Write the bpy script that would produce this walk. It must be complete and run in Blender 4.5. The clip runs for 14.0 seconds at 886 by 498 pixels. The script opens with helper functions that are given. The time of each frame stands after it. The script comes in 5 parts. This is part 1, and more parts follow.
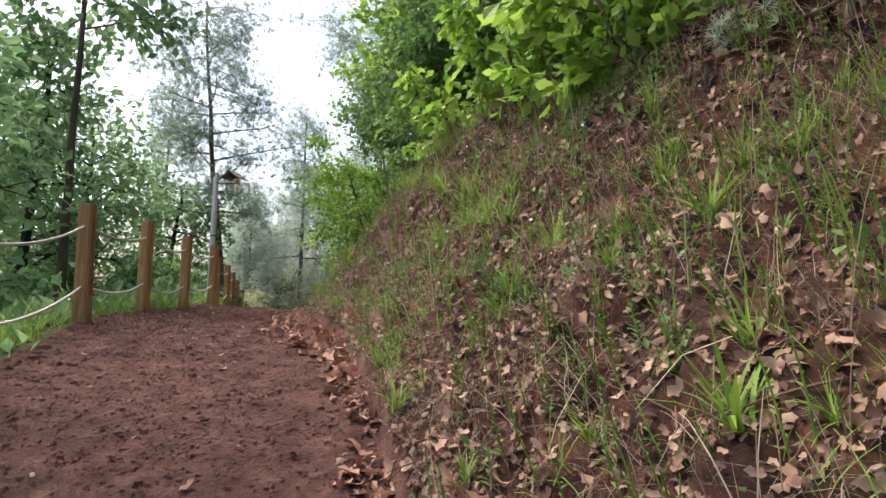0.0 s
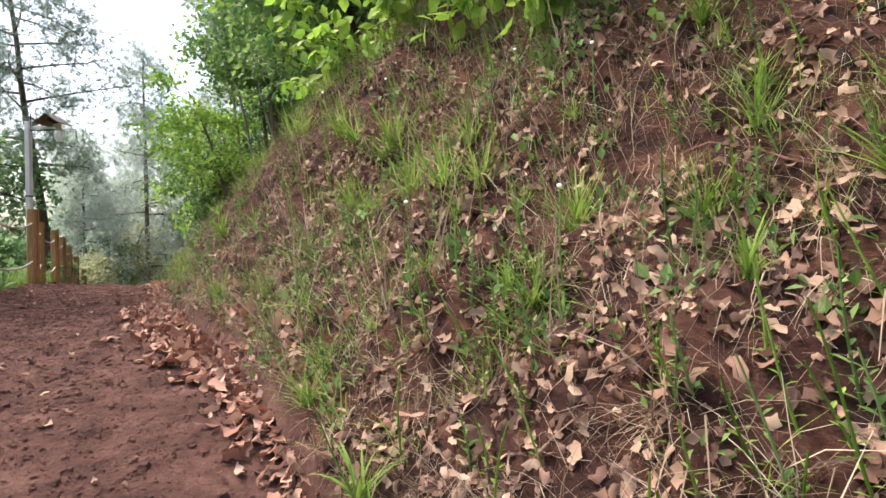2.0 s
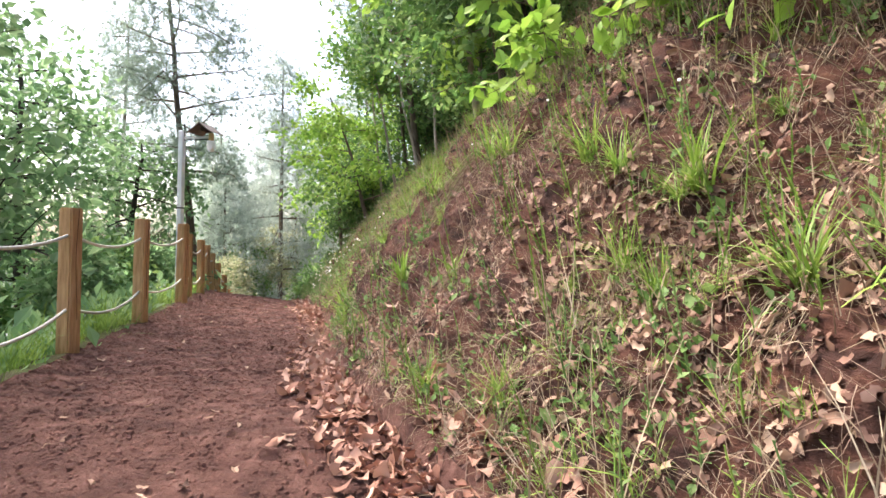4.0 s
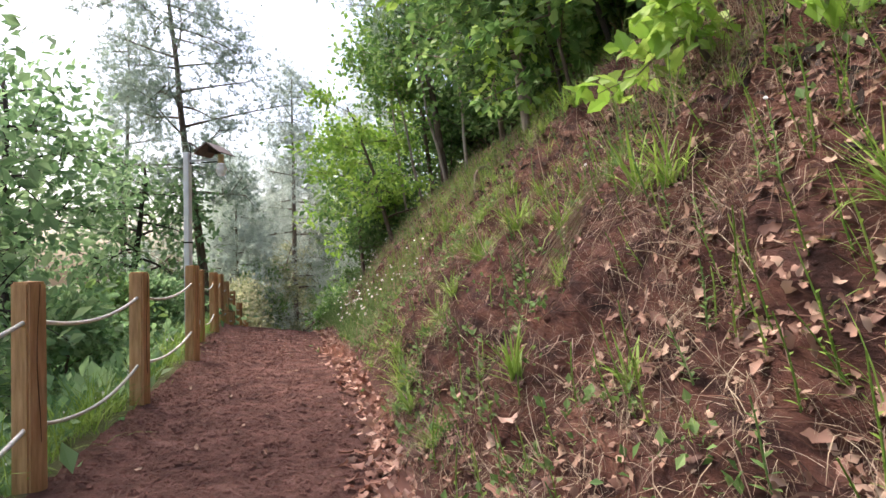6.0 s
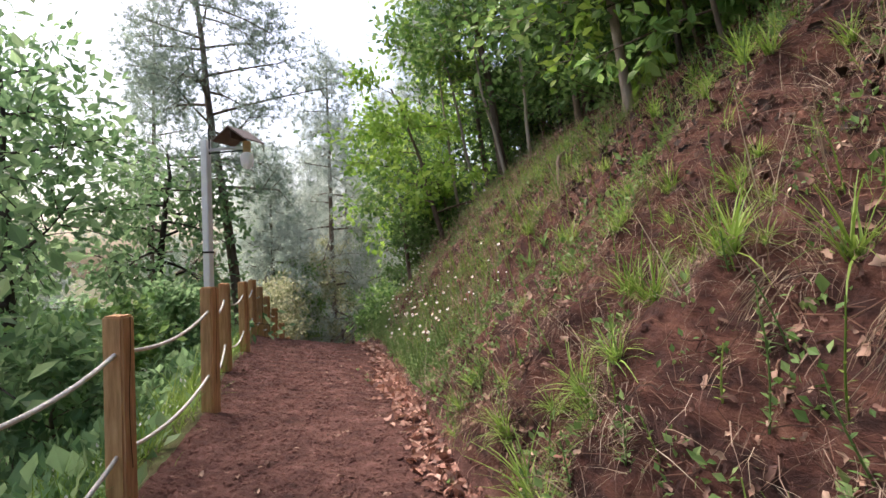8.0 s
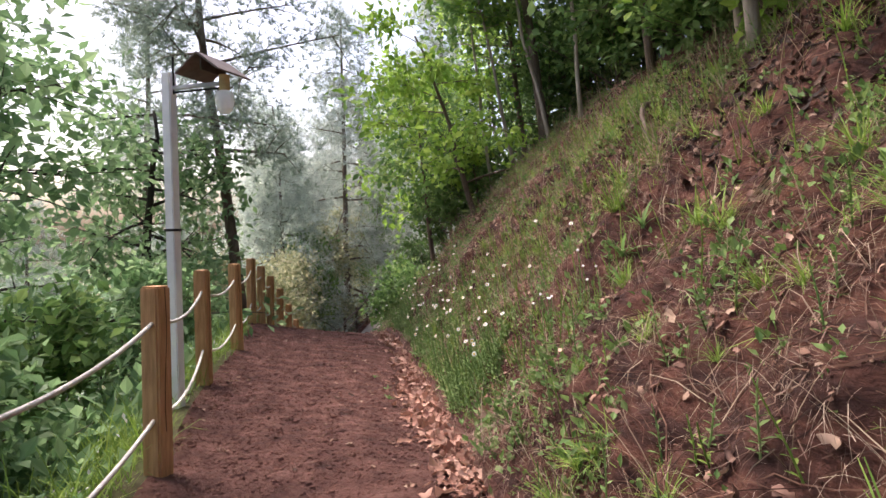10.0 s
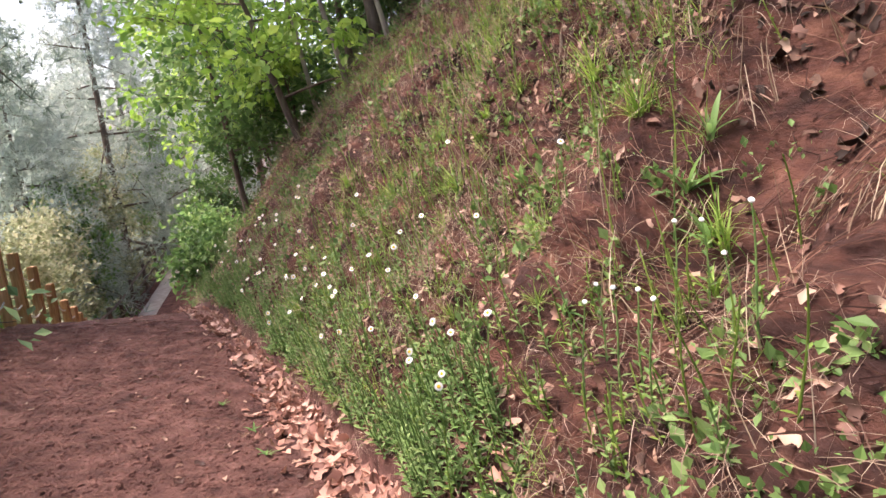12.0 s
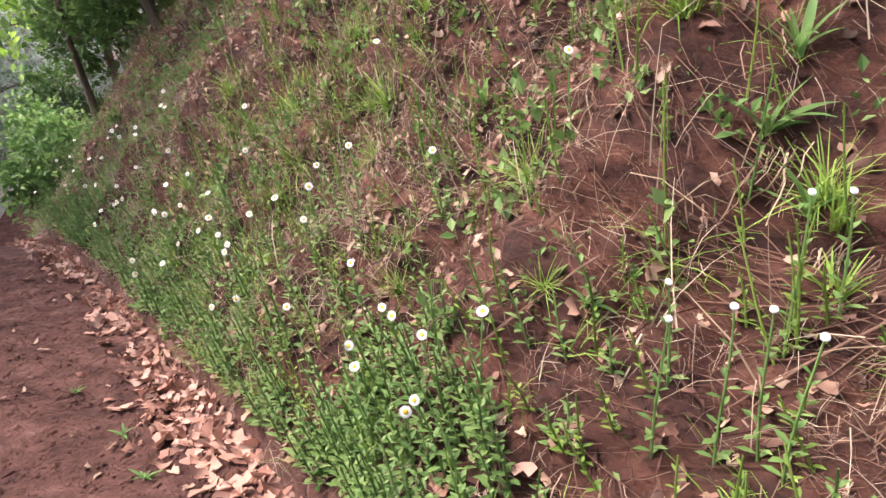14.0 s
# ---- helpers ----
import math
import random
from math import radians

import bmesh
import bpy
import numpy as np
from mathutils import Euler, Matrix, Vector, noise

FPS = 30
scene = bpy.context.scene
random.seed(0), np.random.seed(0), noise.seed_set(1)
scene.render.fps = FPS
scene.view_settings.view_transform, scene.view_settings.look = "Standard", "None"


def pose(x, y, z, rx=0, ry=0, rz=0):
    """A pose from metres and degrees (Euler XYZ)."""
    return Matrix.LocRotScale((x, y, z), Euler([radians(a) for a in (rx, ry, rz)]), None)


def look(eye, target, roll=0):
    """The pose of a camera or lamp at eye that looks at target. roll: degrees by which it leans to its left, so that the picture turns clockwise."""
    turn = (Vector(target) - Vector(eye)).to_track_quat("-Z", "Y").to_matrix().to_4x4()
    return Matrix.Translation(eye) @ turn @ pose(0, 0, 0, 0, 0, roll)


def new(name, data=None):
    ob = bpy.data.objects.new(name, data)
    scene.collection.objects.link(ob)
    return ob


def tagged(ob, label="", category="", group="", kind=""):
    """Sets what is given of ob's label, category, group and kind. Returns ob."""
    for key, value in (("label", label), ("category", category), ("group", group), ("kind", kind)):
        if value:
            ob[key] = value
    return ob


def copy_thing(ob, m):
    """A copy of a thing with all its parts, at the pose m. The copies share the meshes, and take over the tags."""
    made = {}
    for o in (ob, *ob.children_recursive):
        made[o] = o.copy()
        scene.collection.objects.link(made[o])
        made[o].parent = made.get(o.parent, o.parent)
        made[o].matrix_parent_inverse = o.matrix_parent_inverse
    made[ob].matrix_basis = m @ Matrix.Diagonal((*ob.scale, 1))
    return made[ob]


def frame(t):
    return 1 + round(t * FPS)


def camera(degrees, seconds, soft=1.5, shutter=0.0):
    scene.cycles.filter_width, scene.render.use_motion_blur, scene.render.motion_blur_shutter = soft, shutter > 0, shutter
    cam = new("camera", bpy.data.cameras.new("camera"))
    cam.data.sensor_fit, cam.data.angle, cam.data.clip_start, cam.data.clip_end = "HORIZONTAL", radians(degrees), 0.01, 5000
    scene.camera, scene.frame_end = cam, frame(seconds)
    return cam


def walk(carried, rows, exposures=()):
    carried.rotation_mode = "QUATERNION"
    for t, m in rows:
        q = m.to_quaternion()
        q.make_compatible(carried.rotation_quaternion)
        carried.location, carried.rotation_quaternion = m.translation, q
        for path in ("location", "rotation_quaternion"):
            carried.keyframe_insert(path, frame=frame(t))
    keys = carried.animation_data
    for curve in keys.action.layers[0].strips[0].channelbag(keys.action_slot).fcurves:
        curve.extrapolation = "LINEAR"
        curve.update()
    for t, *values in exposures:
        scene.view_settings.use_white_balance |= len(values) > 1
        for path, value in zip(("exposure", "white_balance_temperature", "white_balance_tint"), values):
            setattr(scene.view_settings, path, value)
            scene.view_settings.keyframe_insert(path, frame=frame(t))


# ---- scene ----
cam = camera(70.9, 14.0)

PATH = [
    (0, (0.066, -0.02, 1.456), (0.064, 1.971, 1.643), 1.4),
    (0.5, (-0.005, 0.312, 1.472), (0.061, 2.308, 1.576), 0.8),
    (1, (-0.083, 0.62, 1.581), (0.182, 2.6, 1.676), 0.6),
    (1.5, (-0.216, 0.984, 1.614), (0.187, 2.942, 1.678), 0.6),
    (2, (-0.322, 1.3, 1.713), (0.114, 3.251, 1.727), -1.4),
    (2.5, (-0.471, 1.676, 1.808), (0.021, 3.614, 1.813), -3.7),
    (3, (-0.561, 2.0, 1.869), (-0.042, 3.931, 1.829), -2.9),
    (3.5, (-0.716, 2.365, 1.969), (-0.416, 4.342, 1.93), 0.6),
    (4, (-0.939, 2.748, 2.078), (-0.858, 4.746, 2.112), 1.0),
    (4.2, (-1.019, 2.869, 2.165), (-0.987, 4.869, 2.205), 0.1),
    (6.3, (-1.534, 4.545, 2.508), (-1.485, 6.543, 2.56), -1.5),
    (6.5, (-1.584, 4.746, 2.537), (-1.575, 6.744, 2.625), -2.8),
    (7, (-1.722, 5.132, 2.591), (-1.735, 7.132, 2.617), -1.1),
    (7.5, (-1.89, 5.589, 2.695), (-1.858, 7.589, 2.712), -3.2),
    (8, (-1.971, 6.125, 2.742), (-2.03, 8.124, 2.76), -1.6),
    (8.2, (-2.033, 6.29, 2.774), (-2.129, 8.288, 2.808), 0.0),
    (10.3, (-2.431, 8.424, 2.855), (-2.542, 10.42, 2.776), -1.3),
    (10.5, (-2.505, 8.669, 2.87), (-2.614, 10.664, 2.785), -1.9),
    (11, (-2.687, 9.23, 2.842), (-2.628, 11.222, 2.673), -3.2),
    (11.5, (-2.807, 9.881, 2.913), (-2.606, 11.862, 2.727), -0.2),
    (12, (-3.029, 10.474, 2.945), (-2.503, 12.369, 2.583), -5.7),
    (12.5, (-3.079, 10.952, 2.887), (-2.391, 12.776, 2.439), -2.1),
    (13, (-3.021, 11.392, 2.961), (-2.237, 13.179, 2.524), -2.1),
    (13.5, (-2.988, 11.533, 2.98), (-2.107, 13.265, 2.505), -4.0),
    (14, (-2.989, 11.544, 2.972), (-2.165, 13.231, 2.283), -3.4),
]
walk(cam, [(t, look(*p)) for t, *p in PATH],
     exposures=[(0, 1.22, 6500, 11), (1.5, 1.5, 6550, 12), (3, 1.96, 6600, 14), (4, 2.12, 6550, 14), (4.2, 2.07, 6550, 14), (6.5, 1.6, 6550, 19), (8, 1.45, 6550, 20), (10.3, 1.52, 6550, 24), (11, 1.75, 6550, 26), (12.5, 2.05, 6600, 26), (14, 1.98, 6300, 22)])

# ---- world, sun and exposure ----
world = bpy.data.worlds.new("world")
scene.world = world
world.use_nodes = True
wn = world.node_tree
sky = wn.nodes.new("ShaderNodeTexSky")
sky.sky_type, sky.sun_disc = "NISHITA", False
sky.sun_elevation, sky.sun_rotation = radians(56), radians(-62)
sky.air_density, sky.dust_density, sky.ozone_density = 1.0, 5.0, 1.0
wn.links.new(sky.outputs[0], wn.nodes["Background"].inputs[0])
wn.nodes["Background"].inputs[1].default_value = 0.15

sun = new("sun", bpy.data.lights.new("sun", "SUN"))
sun.data.energy, sun.data.angle, sun.data.color = 1.5, radians(24), (1.0, 0.95, 0.86)
sun.matrix_world = look((-30 * math.sin(radians(62)), 30 * math.cos(radians(62)), 44), (0, 0, 0))

# ---- shapes in numbers ----
rng = np.random.default_rng(7)


def hash2(ix, iy, seed):
    h = (ix * 374761393 + iy * 668265263 + seed * 1442695041) & 0x7FFFFFFF
    h = ((h ^ (h >> 13)) * 1274126177) & 0x7FFFFFFF
    return ((h ^ (h >> 16)) & 0xFFFF) / 65535.0


def lattice(x, y, seed=0):
    """Smooth noise from -1 to 1."""
    ix, iy = np.floor(x).astype(np.int64), np.floor(y).astype(np.int64)
    fx, fy = x - ix, y - iy
    fx, fy = fx * fx * (3 - 2 * fx), fy * fy * (3 - 2 * fy)
    a, b = hash2(ix, iy, seed), hash2(ix + 1, iy, seed)
    c, d = hash2(ix, iy + 1, seed), hash2(ix + 1, iy + 1, seed)
    return 2 * (a + (b - a) * fx + (c - a) * fy + (a - b - c + d) * fx * fy) - 1


def fbm(x, y, seed=0, octaves=3):
    total, amp = 0.0, 1.0
    for k in range(octaves):
        total = total + amp * lattice(x * 2 ** k, y * 2 ** k, seed + 17 * k)
        amp *= 0.5
    return total


def curve_of(knots):
    """A smooth function through rows of (where, value)."""
    kx, kv = zip(*knots)
    grid = np.arange(kx[0], kx[-1] + 0.01, 0.05)
    vals = np.interp(grid, kx, kv)
    w = np.hanning(25)
    w /= w.sum()
    vals = np.convolve(np.pad(vals, 12, mode="edge"), w, "valid")
    return lambda q: np.interp(q, grid, vals)


# height of the path along its run, the bank's foot and the fence line
path_z = curve_of([(-40, -8.5), (-10, -2.3), (0, -0.05), (1, 0.1), (2, 0.36), (2.9, 0.62), (3.7, 0.85), (4.5, 1.0), (5.6, 1.19), (6.3, 1.26),
                   (7.6, 1.26), (9.5, 1.3), (11.5, 1.36), (12.5, 1.31), (13.9, 1.19), (15.9, 1.12), (17.2, 1.1), (18.5, 1.08), (20, 0.85), (22, 0.25), (24, -0.65), (28, -2.0), (31, -2.1), (36, -1.3), (44, 0.4), (60, 2)])
foot_x = curve_of([(-40, 9), (-10, 2.8), (0, 0.4), (2.9, -0.1), (3.6, -0.25), (4.9, -0.65), (5.9, -1.05), (7.4, -1.5), (8.5, -1.65), (9.5, -1.8),
                   (10.4, -2.05), (11.65, -2.3), (13.6, -2.6), (14.4, -2.75), (15.6, -3.0), (17, -3.3), (20, -4.1), (24, -4.9), (28, -5.9), (32, -5.9), (37, -5.2), (60, 2)])
fence_x = curve_of([(-40, 2), (-10, -0.6), (0, -2.3), (1.9, -2.62), (3.85, -2.95), (5.75, -3.25), (7.63, -3.57), (9.55, -3.9), (11.57, -4.25),
                    (13.9, -4.98), (15.9, -5.44), (18.5, -6.2), (20.5, -6.6), (22.5, -6.9), (24.5, -7.1), (28, -7.9), (32, -7.9), (37, -7.3), (60, -3)])
bank_rise = curve_of([(0, 0), (0.12, 0.2), (0.3, 0.46), (0.6, 0.78), (1, 1.2), (1.5, 1.78), (2, 2.38), (2.6, 2.98), (3.5, 3.6), (6, 5.1), (12, 8.6), (25, 13), (300, 18)])
side_drop = curve_of([(0, 0.02), (0.25, -0.02), (0.6, -0.2), (1.2, -0.6), (3, -1.8), (7, -4.2), (14, -7.0), (30, -9), (500, -12)])


def cross_tilt(y):
    return np.interp(y, [6, 9, 12, 14, 16, 18.5, 21, 24], [0, 0.03, 0.03, 0.12, 0.15, 0.13, 0.08, 0.0])


def path_at(x, y):
    f = np.clip((x - fence_x(y)) / (foot_x(y) - fence_x(y)), 0, 1)
    z = path_z(y) + cross_tilt(y) * (1 - 2 * f)
    z = z + 0.035 * np.clip(1 - np.abs(f - 0.0) * 6, 0, 1)
    return z + 0.012 * fbm(x * 1.7, y * 1.7, 3) + 0.01 * fbm(x * 8, y * 8, 5, 2) + 0.005 * fbm(x * 21, y * 21, 6, 1)


# hollows and swells of the bank: along, up the slope, their reaches and depth
SWELLS = [(5.5, 1.05, 0.6, 0.45, -0.3), (3.75, 1.15, 0.4, 0.4, -0.2), (8.9, 0.95, 0.45, 0.45, 0.22), (8.7, 2.0, 0.6, 0.4, -0.18), (10.8, 1.1, 0.6, 0.5, 0.16),
          (12.5, 1.3, 0.55, 0.45, -0.5), (13.35, 1.3, 0.35, 0.45, 0.2), (15.0, 1.9, 0.5, 0.4, 0.22), (16.1, 1.3, 0.5, 0.4, -0.16)]


def swell(y, d):
    return sum(h * np.exp(-((y - a) / ry) ** 2 - ((d - b) / rd) ** 2) for a, b, ry, rd, h in SWELLS)


def bank_at(y, d):
    """A place on the bank, d metres from its foot across the level."""
    x0 = foot_x(y) + 0.05 * fbm(y * 1.3, y * 0 + 2.5, 9)
    steep = np.interp(y, [2, 6, 9, 13, 17], [0.93, 0.95, 1.12, 1.06, 1.1])
    grow = np.clip(d / 0.35, 0, 1)
    bulge = 0.13 * fbm(y * 0.8, d * 0.8, 21, 2) + 0.07 * fbm(y * 2.6, d * 2.6, 33, 2) + 0.05 * fbm(y * 7, d * 7, 41, 3)
    ledge = 0.05 * np.maximum(0, fbm(y * 1.1 + 5, d * 3.1, 55, 2))
    strata = 0.022 * fbm(y * 1.6, d * 8.5, 57, 2) * np.interp(y, [1, 3, 5, 6.5, 14, 16], [0.4, 1, 0.6, 1.2, 1.2, 0.4])
    x = x0 + d - grow * (bulge + ledge + strata) * 0.75
    z = path_at(foot_x(y), y) + bank_rise(d) * steep + grow * ((bulge - ledge) * 0.6 + swell(y, d))
    return np.stack([x, y + 0 * d, z], -1)


def bank_normal(y, d):
    e = 0.06
    a = bank_at(y + e, d) - bank_at(y - e, d)
    b = bank_at(y, d + e) - bank_at(y, np.maximum(d - e, 0))
    n = np.cross(b, a)
    return n / np.linalg.norm(n, axis=-1, keepdims=True)


def side_at(y, d):
    x = fence_x(y) - d
    z = path_at(fence_x(y), y) + side_drop(d) + np.clip(d, 0, 1) * (0.08 * fbm(x * 0.9, y * 0.9, 61) + 0.03 * fbm(x * 4, y * 4, 63))
    return np.stack([x, y + 0 * d, z], -1)


def mesh_np(name, verts, faces, smooth=False):
    me = bpy.data.meshes.new(name)
    verts = np.asarray(verts, dtype=np.float32).reshape(-1, 3)
    faces = [np.asarray(f, dtype=np.int32) for f in (faces if isinstance(faces, list) else [faces])]
    me.vertices.add(len(verts))
    me.vertices.foreach_set("co", verts.ravel())
    loops = np.concatenate([f.ravel() for f in faces])
    sizes = np.concatenate([np.full(len(f), f.shape[1], np.int32) for f in faces])
    me.loops.add(len(loops))
    me.loops.foreach_set("vertex_index", loops)
    me.polygons.add(len(sizes))
    me.polygons.foreach_set("loop_start", np.concatenate([[0], np.cumsum(sizes)[:-1]]).astype(np.int32))
    me.polygons.foreach_set("loop_total", sizes)
    me.polygons.foreach_set("use_smooth", np.full(len(sizes), smooth))
    me.update(calc_edges=True)
    return me


def grid_mesh(name, pts):
    """A sheet through a grid of places (rows, columns, 3)."""
    r, c = pts.shape[:2]
    i = np.arange(r * c).reshape(r, c)
    quads = np.stack([i[:-1, :-1], i[:-1, 1:], i[1:, 1:], i[1:, :-1]], -1).reshape(-1, 4)
    return mesh_np(name, pts.reshape(-1, 3), quads, True)


def joined(pieces):
    """Several (verts, faces) as one."""
    out_v, tri, quad, at = [], [], [], 0
    for v, fs in pieces:
        for f in (fs if isinstance(fs, list) else [fs]):
            f = np.asarray(f)
            if len(f):
                (tri if f.shape[1] == 3 else quad).append(f + at)
        out_v.append(v)
        at += len(v)
    faces = ([np.concatenate(tri)] if tri else []) + ([np.concatenate(quad)] if quad else [])
    return np.concatenate(out_v), faces


def frames_of(axis, up, spin=None):
    """Turns (n, 3, 3) whose y runs along axis and whose z leans to up."""
    axis = axis / np.maximum(np.linalg.norm(axis, axis=-1, keepdims=True), 1e-9)
    side = np.cross(axis, up)
    side /= np.maximum(np.linalg.norm(side, axis=-1, keepdims=True), 1e-9)
    top = np.cross(side, axis)
    if spin is not None:
        c, s = np.cos(spin)[:, None], np.sin(spin)[:, None]
        side, top = side * c + top * s, top * c - side * s
    return np.stack([side, axis, top], -1)


def strewn(shape, at, turn, size):
    """Copies of a small shape (verts, faces) as one, at places with turns and sizes."""
    v, f = shape
    n = len(at)
    size = np.asarray(size, dtype=float)
    size = size[:, None] if size.ndim == 1 else size
    local = v[None] * size[:, None, :] if size.shape[1] == 3 else v[None] * size[:, :, None]
    out = np.einsum("nij,nkj->nki", turn, local) + at[:, None, :]
    faces = []
    for q in (f if isinstance(f, list) else [f]):
        q = np.asarray(q)
        faces.append((q[None] + (np.arange(n) * len(v))[:, None, None]).reshape(-1, q.shape[1]))
    return out.reshape(-1, 3), faces


def tube(points, radii, sides=6, cap=True):
    pts = np.asarray(points, float)
    radii = np.asarray(radii, float) * np.ones(len(pts))
    t = np.gradient(pts, axis=0)
    t /= np.maximum(np.linalg.norm(t, axis=1, keepdims=True), 1e-9)
    ref = np.array([0.0, 0, 1]) if abs(t[0, 2]) < 0.8 else np.array([1.0, 0, 0])
    a = np.cross(t, ref)
    a /= np.linalg.norm(a, axis=1, keepdims=True)
    b = np.cross(t, a)
    ang = np.arange(sides) * 2 * np.pi / sides
    ring = pts[:, None] + radii[:, None, None] * (np.cos(ang)[None, :, None] * a[:, None] + np.sin(ang)[None, :, None] * b[:, None])
    i = np.arange(len(pts) * sides).reshape(len(pts), sides)
    q = np.stack([i[:-1], np.roll(i, -1, 1)[:-1], np.roll(i, -1, 1)[1:], i[1:]], -1).reshape(-1, 4)
    v = ring.reshape(-1, 3)
    if not cap:
        return v, [q]
    n = len(v)
    v = np.concatenate([v, pts[:1], pts[-1:]])
    last = i[-1]
    ends = np.concatenate([np.stack([np.roll(i[0], -1), i[0], np.full(sides, n)], -1), np.stack([last, np.roll(last, -1), np.full(sides, n + 1)], -1)])
    return v, [q, ends]


def part(name, me, material, parent=None, label=""):
    """One mesh object under a thing or a part."""
    if isinstance(me, tuple):
        me = mesh_np(name, me[0], me[1])
    elif isinstance(me, bmesh.types.BMesh):
        bm, me = me, bpy.data.meshes.new(name)
        bm.to_mesh(me)
        bm.free()
    if material and not me.materials:
        me.materials.append(material)
    ob = new(name, me)
    if parent:
        ob.parent = parent
    return tagged(ob, label)


def empty(name, place, label, category, group="", turn=0.0):
    ob = new(name)
    ob.matrix_basis = pose(*[float(q) for q in place], 0, 0, turn)
    ob.empty_display_size = 0.1
    return tagged(ob, label, category, group)


def box(sx, sy, sz, bevel=0.0, centre=(0, 0, 0)):
    bm = bmesh.new()
    bmesh.ops.create_cube(bm, size=1, matrix=Matrix.Translation(centre) @ Matrix.Diagonal((sx, sy, sz, 1)))
    if bevel:
        bmesh.ops.bevel(bm, geom=bm.edges[:], offset=bevel, segments=2, affect="EDGES")
    return bm


# ---- materials ----
def ramp_colors(node, stops):
    el = node.color_ramp.elements
    while len(el) < len(stops):
        el.new(0.5)
    for e, (p, c) in zip(el, stops):
        e.position, e.color = p, (*c, 1)


def material(name, stops, scale=3.0, detail=6.0, rough=0.85, bump=0.0, bump_scale=40.0, island=0.0, translucent=0.0, stretch=None, gloss=0.3, hue=0.02):
    """A surface coloured by noise at two sizes, with fine relief; island: how much each loose piece has a shade of its own."""
    m = bpy.data.materials.new(name)
    m.use_nodes = True
    t = m.node_tree
    n, link = t.nodes, t.links.new
    bsdf = n["Principled BSDF"]
    co = n.new("ShaderNodeTexCoord")
    vec = co.outputs["Object"]
    if stretch:
        mp = n.new("ShaderNodeMapping")
        mp.inputs["Scale"].default_value = stretch
        link(vec, mp.inputs[0])
        vec = mp.outputs[0]
    big = n.new("ShaderNodeTexNoise")
    big.inputs["Scale"].default_value, big.inputs["Detail"].default_value, big.inputs["Roughness"].default_value = scale, detail, 0.65
    link(vec, big.inputs["Vector"])
    value = big.outputs["Fac"]
    if island:
        geo = n.new("ShaderNodeNewGeometry")
        mix = n.new("ShaderNodeMix")
        mix.inputs[0].default_value = island
        link(value, mix.inputs[2])
        link(geo.outputs["Random Per Island"], mix.inputs[3])
        value = mix.outputs[0]
    ramp = n.new("ShaderNodeValToRGB")
    ramp_colors(ramp, stops)
    link(value, ramp.inputs[0])
    colour = ramp.outputs[0]
    info = n.new("ShaderNodeObjectInfo")
    hs = n.new("ShaderNodeHueSaturation")
    rng_v = n.new("ShaderNodeMapRange")
    rng_v.inputs[3].default_value, rng_v.inputs[4].default_value = 0.82, 1.18
    link(info.outputs["Random"], rng_v.inputs[0])
    link(rng_v.outputs[0], hs.inputs["Value"])
    link(colour, hs.inputs["Color"])
    colour = hs.outputs[0]
    link(colour, bsdf.inputs["Base Color"])
    bsdf.inputs["Roughness"].default_value = rough
    bsdf.inputs["Specular IOR Level"].default_value = gloss
    if bump:
        fine = n.new("ShaderNodeTexNoise")
        fine.inputs["Scale"].default_value, fine.inputs["Detail"].default_value, fine.inputs["Roughness"].default_value = bump_scale, 8, 0.72
        link(vec, fine.inputs["Vector"])
        b = n.new("ShaderNodeBump")
        b.inputs["Strength"].default_value, b.inputs["Distance"].default_value = 1.0, bump
        link(fine.outputs["Fac"], b.inputs["Height"])
        link(b.outputs[0], bsdf.inputs["Normal"])
    if translucent:
        tr = n.new("ShaderNodeBsdfTranslucent")
        link(colour, tr.inputs[0])
        ms = n.new("ShaderNodeMixShader")
        ms.inputs[0].default_value = translucent
        link(bsdf.outputs[0], ms.inputs[1])
        link(tr.outputs[0], ms.inputs[2])
        link(ms.outputs[0], n["Material Output"].inputs[0])
    return m


M_PATH = material("packed_red_soil", [(0.28, (0.047, 0.019, 0.0145)), (0.42, (0.098, 0.042, 0.032)), (0.56, (0.15, 0.068, 0.052)), (0.74, (0.25, 0.133, 0.103))], 5.0, 15, 0.95, 0.05, 26)
M_SOIL = material("bank_soil", [(0.28, (0.024, 0.012, 0.0095)), (0.43, (0.064, 0.026, 0.019)), (0.57, (0.125, 0.05, 0.033)), (0.74, (0.23, 0.105, 0.066))], 4.5, 14, 0.95, 0.05, 20, stretch=(1.4, 0.45, 2.0))
M_SIDE = material("mossy_soil", [(0.3, (0.05, 0.035, 0.022)), (0.5, (0.09, 0.09, 0.035)), (0.7, (0.1, 0.14, 0.045))], 2.0, 8, 0.95, 0.03, 30)
M_POST = material("stained_pine", [(0.3, (0.3, 0.15, 0.065)), (0.5, (0.46, 0.25, 0.115)), (0.7, (0.58, 0.35, 0.18))], 5, 8, 0.7, 0.004, 60, stretch=(6, 6, 0.7))
M_CRACK = material("dark_wood_crack", [(0.3, (0.06, 0.03, 0.015)), (0.7, (0.1, 0.05, 0.025))], 20)
M_ROPE = material("white_rope", [(0.3, (0.5, 0.48, 0.43)), (0.7, (0.75, 0.72, 0.66))], 60, 4, 0.9, 0.003, 300)
M_STEEL = material("galvanised_steel", [(0.3, (0.6, 0.6, 0.61)), (0.7, (0.74, 0.74, 0.75))], 6, 6, 0.45, gloss=0.5)
